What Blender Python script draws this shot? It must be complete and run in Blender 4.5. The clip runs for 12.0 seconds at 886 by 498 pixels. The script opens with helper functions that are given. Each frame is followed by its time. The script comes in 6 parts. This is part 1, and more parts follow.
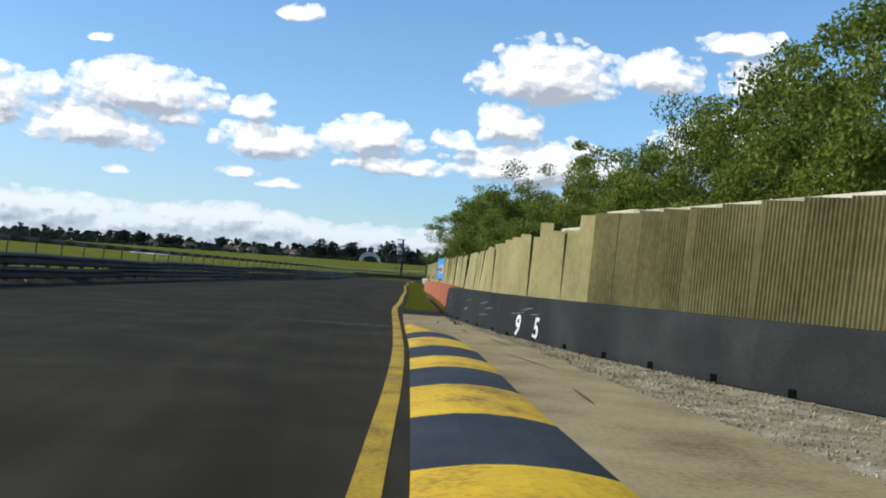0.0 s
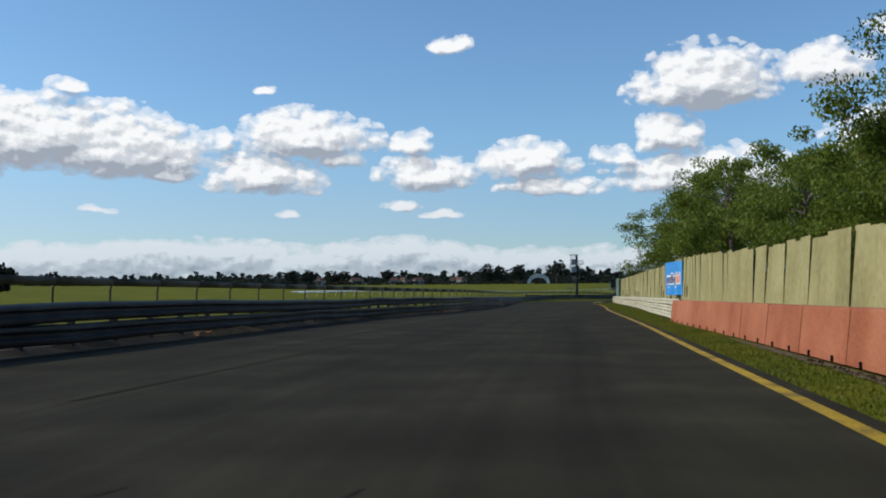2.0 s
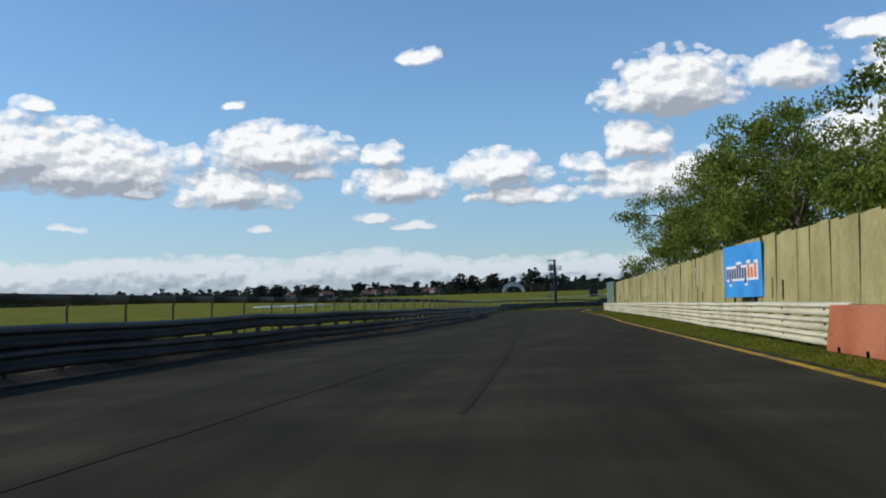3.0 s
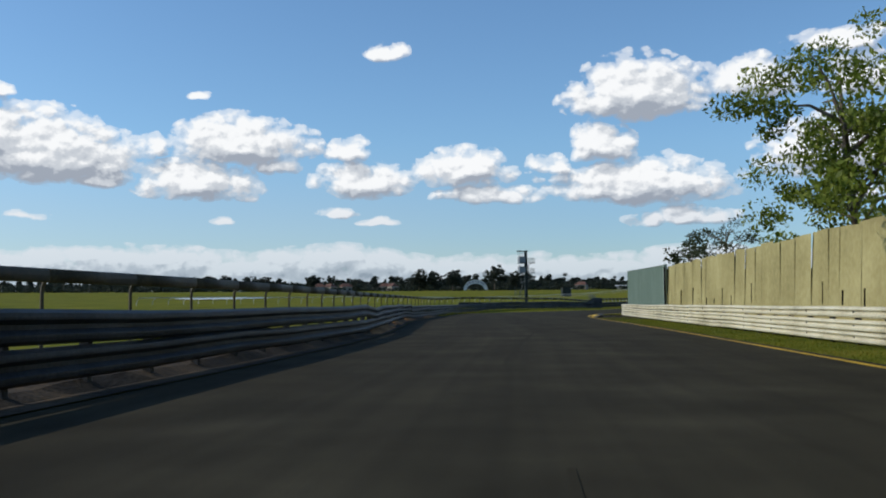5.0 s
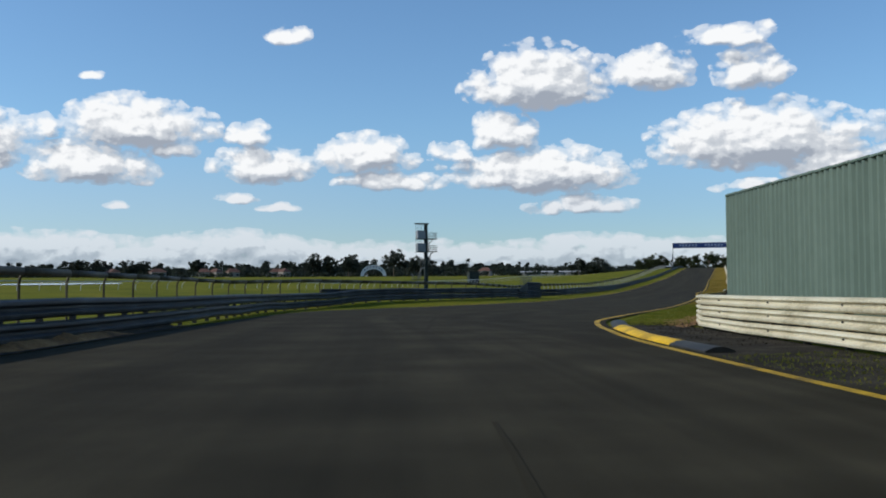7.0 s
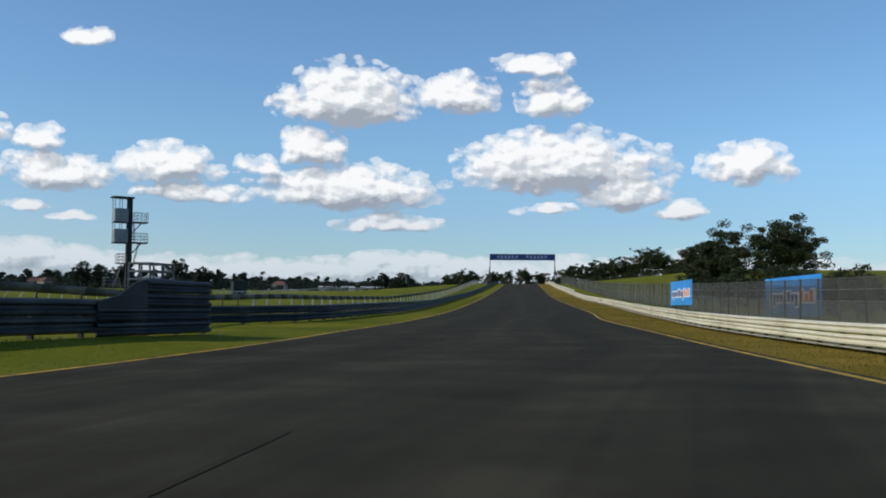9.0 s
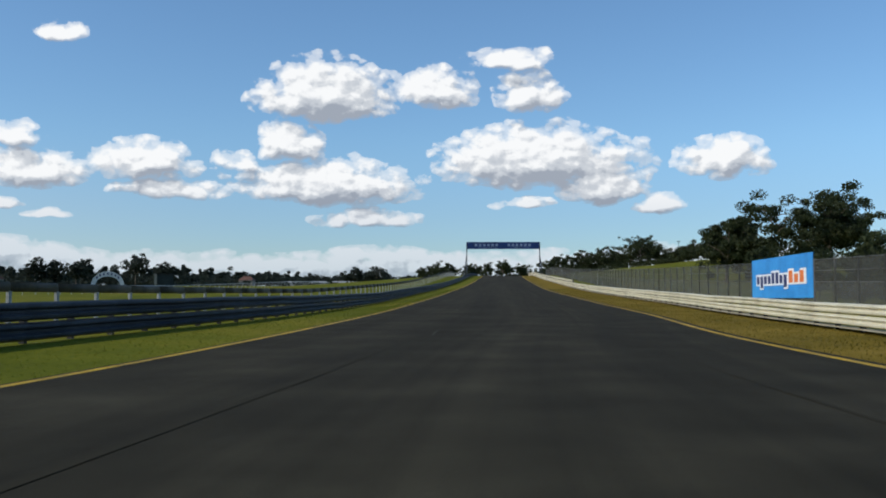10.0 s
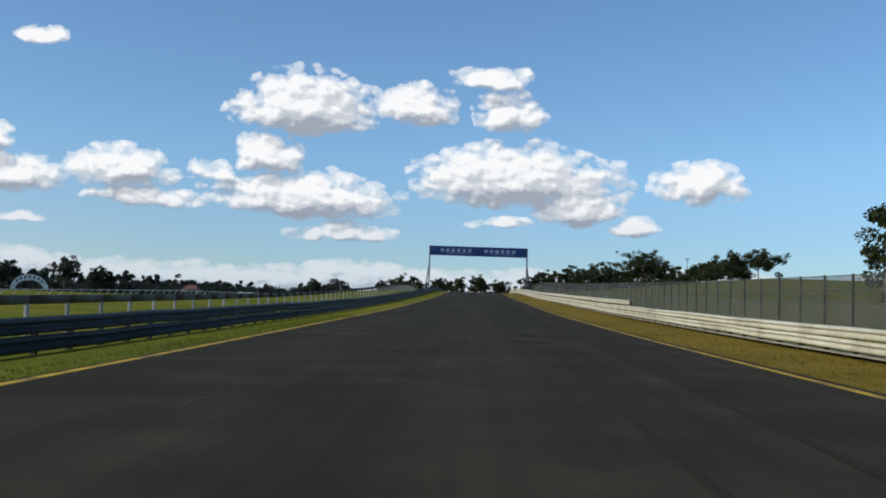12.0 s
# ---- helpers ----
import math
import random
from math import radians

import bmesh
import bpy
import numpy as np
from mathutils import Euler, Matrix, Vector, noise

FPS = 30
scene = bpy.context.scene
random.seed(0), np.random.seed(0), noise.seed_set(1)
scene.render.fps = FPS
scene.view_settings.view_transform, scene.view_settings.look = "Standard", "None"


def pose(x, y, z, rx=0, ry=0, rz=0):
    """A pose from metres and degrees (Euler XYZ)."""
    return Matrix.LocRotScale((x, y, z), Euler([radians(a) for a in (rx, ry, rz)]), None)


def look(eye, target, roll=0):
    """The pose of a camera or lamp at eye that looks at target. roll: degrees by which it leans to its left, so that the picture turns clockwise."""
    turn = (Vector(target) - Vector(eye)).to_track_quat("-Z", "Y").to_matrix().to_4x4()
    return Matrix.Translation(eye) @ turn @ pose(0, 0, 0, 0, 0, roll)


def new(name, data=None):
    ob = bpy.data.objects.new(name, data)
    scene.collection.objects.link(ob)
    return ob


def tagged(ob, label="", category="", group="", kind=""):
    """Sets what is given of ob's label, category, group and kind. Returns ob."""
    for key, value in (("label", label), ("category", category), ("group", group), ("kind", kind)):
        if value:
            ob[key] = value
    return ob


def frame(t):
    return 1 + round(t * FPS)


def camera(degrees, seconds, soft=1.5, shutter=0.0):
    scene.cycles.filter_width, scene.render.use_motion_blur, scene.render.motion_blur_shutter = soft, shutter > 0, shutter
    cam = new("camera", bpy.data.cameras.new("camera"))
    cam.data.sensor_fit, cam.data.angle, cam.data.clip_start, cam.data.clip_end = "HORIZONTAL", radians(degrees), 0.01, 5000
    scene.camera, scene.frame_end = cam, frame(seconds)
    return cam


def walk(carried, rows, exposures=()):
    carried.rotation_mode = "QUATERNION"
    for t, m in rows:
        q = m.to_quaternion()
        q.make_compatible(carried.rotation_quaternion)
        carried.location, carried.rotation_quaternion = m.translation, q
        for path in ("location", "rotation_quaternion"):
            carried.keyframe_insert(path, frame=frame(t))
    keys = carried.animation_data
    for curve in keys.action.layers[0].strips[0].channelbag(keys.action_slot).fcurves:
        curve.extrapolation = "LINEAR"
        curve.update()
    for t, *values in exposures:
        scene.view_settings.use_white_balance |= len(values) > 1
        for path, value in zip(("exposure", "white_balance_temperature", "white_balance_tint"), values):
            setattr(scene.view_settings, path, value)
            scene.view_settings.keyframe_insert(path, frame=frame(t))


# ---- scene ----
# ---------------------------------------------------------------- camera
def view(x, y, z, yaw, pitch, roll):
    a, b = radians(yaw), radians(pitch)
    way = Vector((-math.sin(a) * math.cos(b), math.cos(a) * math.cos(b), math.sin(b)))
    eye = Vector((x, y, z))
    return look(eye, eye + way, roll)


PATH = [
    (0.0, -0.04, -3.22, 1.15, -5.18, 1.75, 3.91),
    (0.2, 0.37, -0.38, 1.09, -0.33, 2.96, 1.94),
    (0.4, 0.56, 2.54, 1.08, 3.49, 2.00, 1.75),
    (0.5, 0.56, 4.10, 1.07, 5.35, 2.36, 2.65),
    (0.6, 0.55, 5.70, 1.06, 7.13, 2.40, 2.32),
    (0.8, 0.37, 9.00, 1.02, 8.70, 2.53, 2.09),
    (1.0, 0.07, 12.43, 1.01, 8.47, 1.84, 0.25),
    (1.5, -0.49, 21.33, 1.08, 5.21, 2.86, 0.08),
    (2.0, -0.66, 31.43, 1.11, 4.69, 2.82, -0.41),
    (2.5, -0.76, 42.04, 1.06, 3.67, 3.24, -1.63),
    (3.0, -0.88, 53.21, 1.10, 3.09, 3.45, -1.89),
    (3.5, -0.95, 65.00, 1.12, 2.75, 3.49, -1.54),
    (4.0, -0.90, 77.48, 1.12, 2.45, 3.43, -0.95),
    (4.5, -0.61, 90.65, 1.12, 1.93, 3.33, -0.46),
    (5.0, -0.02, 104.38, 1.10, 0.92, 3.25, -0.44),
    (5.5, 0.76, 118.28, 1.10, 0.00, 2.96, -0.63),
    (6.0, 1.51, 131.94, 1.15, -0.93, 2.79, 0.08),
    (6.5, 2.40, 145.28, 1.14, -2.62, 2.84, -0.04),
    (7.0, 4.12, 159.49, 1.13, -4.92, 2.43, -0.37),
    (7.5, 6.51, 174.85, 1.09, -8.68, 3.07, 0.85),
    (8.0, 10.23, 191.42, 1.10, -11.93, 3.40, 1.20),
    (8.5, 15.25, 208.92, 1.12, -14.55, 3.50, 0.98),
    (9.0, 21.22, 226.88, 1.14, -16.42, 3.44, 0.51),
    (9.5, 27.69, 244.82, 1.19, -17.47, 3.29, 0.08),
    (10.0, 34.31, 262.30, 1.29, -17.67, 3.14, -0.00),
    (10.5, 41.06, 279.08, 1.48, -17.48, 2.98, 0.38),
    (11.0, 47.30, 295.76, 1.76, -18.90, 4.08, 1.11),
    (11.5, 53.98, 312.88, 2.15, -18.72, 3.87, 0.95),
    (12.0, 61.08, 331.02, 2.78, -19.12, 4.18, 1.82),
]
cam = camera(49.39, 12.0, soft=1.9)
walk(cam, [(t, view(*row)) for t, *row in PATH], exposures=[(0.0, 0.36), (0.9, 0.28), (1.5, 0.05), (2.0, 0.0), (12.0, 0.0)])

# ---------------------------------------------------------------- sun and sky
SUN_AZ, SUN_EL = -92.0, 33.0          # degrees from +y towards +x, and above the horizon
sun_way = Vector((math.sin(radians(SUN_AZ)) * math.cos(radians(SUN_EL)),
                  math.cos(radians(SUN_AZ)) * math.cos(radians(SUN_EL)), math.sin(radians(SUN_EL))))
sun_data = bpy.data.lights.new("sun", "SUN")
sun_data.energy, sun_data.angle, sun_data.color = 2.8, radians(0.6), (1.0, 0.93, 0.82)
sun = new("sun", sun_data)
sun.matrix_world = look(sun_way * 200, (0, 0, 0))

# cumulus clouds: bearing, height, half width, half height, all in degrees
BIG_CLOUDS = [
    (-22.8, 9.1, 4.2, 2.2), (-12.8, 9.9, 3.9, 1.6), (-15.3, 7.5, 3.3, 1.4), (-6.4, 9.3, 1.4, 0.9),
    (-5.5, 7.7, 2.9, 1.3), (0.4, 8.3, 3.2, 1.15), (1.8, 6.7, 2.9, 0.75), (10.7, 12.8, 3.9, 2.1),
    (17.1, 12.9, 2.4, 1.3), (22.8, 12.6, 1.9, 1.4), (8.5, 9.6, 1.9, 1.4), (10.7, 7.3, 5.3, 1.5),
    (23.3, 9.0, 5.8, 2.1), (27.0, 7.3, 2.5, 1.5), (-27.4, 9.6, 6.8, 2.4), (-33.3, 7.2, 3.4, 2.2),
]
SMALL_CLOUDS = [
    (-20.7, 7.2, 1.4, 0.55), (-17.9, 9.3, 1.1, 0.7), (-4.2, 14.9, 1.2, 0.65), (-7.2, 5.6, 1.3, 0.35),
    (-4.5, 5.0, 1.1, 0.28), (-13.8, 4.9, 0.6, 0.28), (-10.6, 8.5, 1.5, 0.7), (-15.2, 12.0, 0.5, 0.25),
    (21.6, 14.4, 2.7, 0.75), (13.2, 5.2, 3.1, 0.65), (22.2, 6.0, 1.6, 0.42), (30.2, 5.9, 1.5, 0.65),
    (5.4, 8.4, 1.2, 0.75), (-26.2, 12.0, 1.1, 0.42), (-24.5, 5.0, 1.2, 0.3), (34.0, 8.5, 2.5, 1.4),
]


def cloud_field():
    """A node group: how deep inside the clouds a place (bearing, height, 0) of the sky lies."""
    g = bpy.data.node_groups.new("cloud_field", "ShaderNodeTree")
    g.interface.new_socket("place", in_out="INPUT", socket_type="NodeSocketVector")
    g.interface.new_socket("depth", in_out="OUTPUT", socket_type="NodeSocketFloat")
    g.interface.new_socket("body", in_out="OUTPUT", socket_type="NodeSocketFloat")
    nd, ln = g.nodes, g.links
    gin, gout = nd.new("NodeGroupInput"), nd.new("NodeGroupOutput")

    def vec(op, a, b=None):
        n = nd.new("ShaderNodeVectorMath")
        n.operation = op
        ln.new(a, n.inputs[0])
        if b is not None:
            n.inputs[1].default_value = b
        return n

    def num(op, a, b=None, c=None):
        n = nd.new("ShaderNodeMath")
        n.operation = op
        for k, v in enumerate((a, b, c)):
            if v is None:
                continue
            if isinstance(v, (int, float)):
                n.inputs[k].default_value = v
            else:
                ln.new(v, n.inputs[k])
        return n.outputs[0]

    # heaped outlines: the place is shifted about by a broad noise
    swirl = nd.new("ShaderNodeTexNoise")
    swirl.inputs["Scale"].default_value, swirl.inputs["Detail"].default_value = 0.42, 2.5
    ln.new(gin.outputs[0], swirl.inputs["Vector"])
    centred = vec("SUBTRACT", swirl.outputs["Color"], (0.5, 0.5, 0.5))
    shifted = vec("MULTIPLY", centred.outputs[0], (3.0, 1.1, 0.0))
    total = nd.new("ShaderNodeVectorMath")
    total.operation = "ADD"
    ln.new(gin.outputs[0], total.inputs[0])
    ln.new(shifted.outputs[0], total.inputs[1])
    warped = total.outputs[0]
    best = None
    for az, el, w, h in BIG_CLOUDS + SMALL_CLOUDS:
        d = vec("SUBTRACT", warped, (az, el - 0.5 * h, 0))
        up, down = vec("MULTIPLY", d.outputs[0], (0.84 / w, 0.74 / h, 0)), vec("MULTIPLY", d.outputs[0], (-0.84 / w, -1.7 / h, 0))
        high = nd.new("ShaderNodeVectorMath")
        high.operation = "MAXIMUM"
        ln.new(up.outputs[0], high.inputs[0])
        ln.new(down.outputs[0], high.inputs[1])
        length = vec("LENGTH", high.outputs[0]).outputs["Value"]
        depth = num("MULTIPLY", num("SUBTRACT", 1.0, length), min(1.0, 0.55 + 0.2 * h))
        best = depth if best is None else num("MAXIMUM", best, depth)
    # the bank of cloud low over the horizon
    sep = nd.new("ShaderNodeSeparateXYZ")
    ln.new(gin.outputs[0], sep.inputs[0])
    wide = nd.new("ShaderNodeTexNoise")
    wide.inputs["Scale"].default_value, wide.inputs["Detail"].default_value = 0.11, 2.0
    ln.new(gin.outputs[0], wide.inputs["Vector"])
    top = num("MULTIPLY_ADD", wide.outputs[0], 3.0, 1.7)
    bank = num("MULTIPLY", num("SUBTRACT", top, sep.outputs[1]), 0.7)
    best = num("MAXIMUM", best, num("MINIMUM", bank, 0.5))
    # heaped, cauliflower-like edges at several sizes, and a fine fraying
    heap = nd.new("ShaderNodeTexVoronoi")
    heap.voronoi_dimensions, heap.feature = "2D", "F1"
    heap.inputs["Scale"].default_value, heap.inputs["Detail"].default_value = 1.0, 2.0
    heap.inputs["Roughness"].default_value = 0.4
    bend = nd.new("ShaderNodeTexNoise")
    bend.inputs["Scale"].default_value, bend.inputs["Detail"].default_value = 1.6, 3.0
    ln.new(gin.outputs[0], bend.inputs["Vector"])
    bent = nd.new("ShaderNodeVectorMath")
    bent.operation = "ADD"
    ln.new(vec("MULTIPLY", gin.outputs[0], (0.75, 1.2, 1.0)).outputs[0], bent.inputs[0])
    ln.new(vec("MULTIPLY", vec("SUBTRACT", bend.outputs["Color"], (0.5, 0.5, 0.5)).outputs[0], (0.8, 0.8, 0.0)).outputs[0], bent.inputs[1])
    ln.new(bent.outputs[0], heap.inputs["Vector"])
    fine = nd.new("ShaderNodeTexNoise")
    fine.inputs["Scale"].default_value, fine.inputs["Detail"].default_value = 0.9, 8.0
    fine.inputs["Roughness"].default_value = 0.56
    ln.new(vec("MULTIPLY", gin.outputs[0], (0.8, 1.15, 1.0)).outputs[0], fine.inputs["Vector"])
    rag = num("MULTIPLY_ADD", num("SUBTRACT", 0.60, heap.outputs["Distance"]), 0.44, num("MULTIPLY", num("SUBTRACT", fine.outputs[0], 0.48), 0.62))
    # only the cloud's own body frays: no flecks outside it
    near = num("MULTIPLY", num("MINIMUM", num("ADD", best, 0.0), 0.0), 3.5)
    ln.new(num("ADD", num("ADD", best, near), num("ADD", rag, 0.055)), gout.inputs[0])
    ln.new(best, gout.inputs[1])
    return g


def make_sky():
    world = bpy.data.worlds.new("sky")
    scene.world = world
    world.use_nodes = True
    nd, ln = world.node_tree.nodes, world.node_tree.links
    nd.clear()

    def num(op, a, b=None):
        n = nd.new("ShaderNodeMath")
        n.operation = op
        for k, v in enumerate((a, b)):
            if v is None:
                continue
            if isinstance(v, (int, float)):
                n.inputs[k].default_value = v
            else:
                ln.new(v, n.inputs[k])
        return n.outputs[0]

    sky = nd.new("ShaderNodeTexSky")
    sky.sky_type, sky.sun_disc = "NISHITA", False
    sky.sun_elevation, sky.sun_rotation = radians(SUN_EL), radians(SUN_AZ)
    sky.air_density, sky.dust_density, sky.ozone_density = 1.0, 0.6, 2.0
    coords = nd.new("ShaderNodeTexCoord")
    sep = nd.new("ShaderNodeSeparateXYZ")
    ln.new(coords.outputs["Generated"], sep.inputs[0])
    deg = 180 / math.pi
    az = num("MULTIPLY", num("ARCTAN2", sep.outputs[0], sep.outputs[1]), deg)
    el = num("MULTIPLY", num("ARCSINE", sep.outputs[2]), deg)
    place = nd.new("ShaderNodeCombineXYZ")
    ln.new(az, place.inputs[0])
    ln.new(el, place.inputs[1])
    field = cloud_field()
    here = nd.new("ShaderNodeGroup")
    here.node_tree = field
    ln.new(place.outputs[0], here.inputs[0])

    def field_at(dx, dy):
        moved = nd.new("ShaderNodeVectorMath")
        moved.operation = "ADD"
        moved.inputs[1].default_value = (dx, dy, 0)
        ln.new(place.outputs[0], moved.inputs[0])
        other = nd.new("ShaderNodeGroup")
        other.node_tree = field
        ln.new(moved.outputs[0], other.inputs[0])
        return other

    close, above = field_at(-0.22, 0.28), field_at(-0.35, 1.0)

    def ramp(value, stops):
        n = nd.new("ShaderNodeValToRGB")
        n.color_ramp.interpolation = "EASE"
        while len(n.color_ramp.elements) < len(stops):
            n.color_ramp.elements.new(0.5)
        for e, (p, c) in zip(n.color_ramp.elements, stops):
            e.position, e.color = p, (*c, 1)
        ln.new(value, n.inputs[0])
        return n.outputs[0]

    cover = ramp(here.outputs[0], [(0.0, (0, 0, 0)), (0.13, (0.5, 0.5, 0.5)), (0.38, (1, 1, 1))])
    thin = ramp(num("MULTIPLY", el, 0.1), [(0.0, (0.75, 0.75, 0.75)), (0.3, (0.85, 0.85, 0.85)), (0.5, (1, 1, 1))])
    cover = num("MULTIPLY", cover, thin)
    # haze near the horizon, stronger towards the sun's side
    haze = ramp(num("MULTIPLY", el, 0.1), [(0.0, (0.40, 0.40, 0.40)), (0.4, (0.20, 0.20, 0.20)), (1.0, (0, 0, 0))])
    sunward = ramp(num("ADD", num("MULTIPLY", az, 0.0125), 0.5), [(0.0, (1.5, 1.5, 1.5)), (0.35, (1.0, 1.0, 1.0)), (0.62, (0.45, 0.45, 0.45)), (1.0, (0.35, 0.35, 0.35))])
    haze = num("MULTIPLY", haze, sunward)
    relief = num("MULTIPLY", num("SUBTRACT", here.outputs[0], close.outputs[0]), 1.25)
    height = num("MULTIPLY", num("SUBTRACT", here.outputs[1], above.outputs[1]), 0.95)
    lit = num("SUBTRACT", num("ADD", num("ADD", relief, height), 0.52), num("MULTIPLY", num("MAXIMUM", here.outputs[1], 0.0), 0.30))
    shade = ramp(lit, [(0.0, (0.36, 0.40, 0.47)), (0.38, (0.60, 0.635, 0.685)), (0.86, (0.97, 0.975, 0.98))])
    bright = nd.new("ShaderNodeVectorMath")
    bright.operation = "MULTIPLY"
    ln.new(shade, bright.inputs[0])
    ln.new(ramp(num("MULTIPLY", el, 0.1), [(0.0, (0.60, 0.68, 0.77)), (0.4, (0.76, 0.80, 0.85)), (0.75, (0.97, 0.98, 0.99))]), bright.inputs[1])
    clear = nd.new("ShaderNodeVectorMath")
    clear.operation = "MULTIPLY"
    clear.inputs[1].default_value = (0.102, 0.127, 0.142)
    ln.new(sky.outputs[0], clear.inputs[0])
    deep = nd.new("ShaderNodeVectorMath")
    deep.operation = "MULTIPLY"
    ln.new(clear.outputs[0], deep.inputs[0])
    ln.new(ramp(num("MULTIPLY", el, 0.1), [(0.0, (0.82, 0.84, 0.90)), (0.45, (0.75, 0.81, 0.92)), (1.0, (0.92, 0.96, 1.0))]), deep.inputs[1])
    mix = nd.new("ShaderNodeMix")
    mix.data_type = "RGBA"
    veil = nd.new("ShaderNodeMix")
    veil.data_type = "RGBA"
    veil.inputs[7].default_value = (0.62, 0.72, 0.82, 1)
    ln.new(haze, veil.inputs[0])
    ln.new(deep.outputs[0], veil.inputs[6])
    ln.new(cover, mix.inputs[0])
    ln.new(veil.outputs[2], mix.inputs[6])
    ln.new(bright.outputs[0], mix.inputs[7])
    back, out = nd.new("ShaderNodeBackground"), nd.new("ShaderNodeOutputWorld")
    ln.new(mix.outputs[2], back.inputs[0])
    back.inputs[1].default_value = 1.0
    ln.new(back.outputs[0], out.inputs[0])


make_sky()


# ---------------------------------------------------------------- materials
def material(name, colours, scale=1.0, fine=40.0, rough=0.8, metal=0.0, bump=0.2, bump_scale=None, spread=0.5, spec=0.3, per_object=0.0):
    """A surface with two or three colours mixed by a broad and a fine noise, and a fine relief."""
    m = bpy.data.materials.new(name)
    m.use_nodes = True
    nd, ln = m.node_tree.nodes, m.node_tree.links
    bsdf = nd["Principled BSDF"]
    geo = nd.new("ShaderNodeNewGeometry")

    def noise_node(s, detail):
        n = nd.new("ShaderNodeTexNoise")
        n.inputs["Scale"].default_value, n.inputs["Detail"].default_value = s, detail
        ln.new(geo.outputs["Position"], n.inputs["Vector"])
        return n.outputs[0]

    broad, small = noise_node(scale, 5), noise_node(fine, 4)
    add = nd.new("ShaderNodeMath")
    add.operation = "MULTIPLY_ADD"
    ln.new(small, add.inputs[0])
    add.inputs[1].default_value = 0.6
    sub = nd.new("ShaderNodeMath")
    sub.operation = "SUBTRACT"
    ln.new(broad, sub.inputs[0])
    sub.inputs[1].default_value = 0.3
    ln.new(sub.outputs[0], add.inputs[2])
    value = add.outputs[0]
    if per_object:
        info = nd.new("ShaderNodeObjectInfo")
        vary = nd.new("ShaderNodeMath")
        vary.operation = "MULTIPLY_ADD"
        ln.new(info.outputs["Random"], vary.inputs[0])
        vary.inputs[1].default_value = per_object
        ln.new(value, vary.inputs[2])
        off = nd.new("ShaderNodeMath")
        off.operation = "SUBTRACT"
        ln.new(vary.outputs[0], off.inputs[0])
        off.inputs[1].default_value = per_object / 2
        value = off.outputs[0]
    r = nd.new("ShaderNodeValToRGB")
    while len(r.color_ramp.elements) < len(colours):
        r.color_ramp.elements.new(0.5)
    for k, c in enumerate(colours):
        r.color_ramp.elements[k].position = 0.5 + spread * (k / (len(colours) - 1) - 0.5)
        r.color_ramp.elements[k].color = (*c, 1)
    ln.new(value, r.inputs[0])
    ln.new(r.outputs[0], bsdf.inputs["Base Color"])
    bsdf.inputs["Roughness"].default_value, bsdf.inputs["Metallic"].default_value = rough, metal
    bsdf.inputs["Specular IOR Level"].default_value = spec
    if bump:
        b = nd.new("ShaderNodeBump")
        b.inputs["Strength"].default_value, b.inputs["Distance"].default_value = bump, 0.02
        ln.new(noise_node(bump_scale or fine, 3), b.inputs["Height"])
        ln.new(b.outputs[0], bsdf.inputs["Normal"])
    return m


def streak(m, strength):
    """Wear along the track, laid over a material's colour: broad bands, thin wheel tracks and cloudy patches."""
    nd, ln = m.node_tree.nodes, m.node_tree.links
    uv = nd.new("ShaderNodeUVMap")
    uv.uv_map = "lane"
    geo = nd.new("ShaderNodeNewGeometry")
    total = None
    for source, sx, sy, detail, share in ((uv.outputs[0], 0.55, 0.010, 3.0, 1.0), (uv.outputs[0], 3.2, 0.022, 4.0, 0.7), (geo.outputs["Position"], 0.16, 0.16, 5.0, 0.3), (geo.outputs["Position"], 0.5, 0.5, 4.0, 0.3)):
        mapping, n = nd.new("ShaderNodeMapping"), nd.new("ShaderNodeTexNoise")
        mapping.inputs["Scale"].default_value = (sx, sy, 1.0)
        n.inputs["Scale"].default_value, n.inputs["Detail"].default_value = 1.0, detail
        ln.new(source, mapping.inputs[0])
        ln.new(mapping.outputs[0], n.inputs["Vector"])
        r = nd.new("ShaderNodeMapRange")
        r.inputs[1].default_value, r.inputs[2].default_value = 0.32, 0.68
        r.inputs[3].default_value, r.inputs[4].default_value = 1.0 - strength * share, 1.0 + strength * share
        ln.new(n.outputs[0], r.inputs[0])
        if total is None:
            total = r.outputs[0]
        else:
            times = nd.new("ShaderNodeMath")
            times.operation = "MULTIPLY"
            ln.new(total, times.inputs[0])
            ln.new(r.outputs[0], times.inputs[1])
            total = times.outputs[0]
    socket = nd["Principled BSDF"].inputs["Base Color"]
    scale = nd.new("ShaderNodeVectorMath")
    scale.operation = "SCALE"
    ln.new(socket.links[0].from_socket, scale.inputs[0])
    ln.new(total, scale.inputs["Scale"])
    ln.new(scale.outputs[0], socket)
    return m


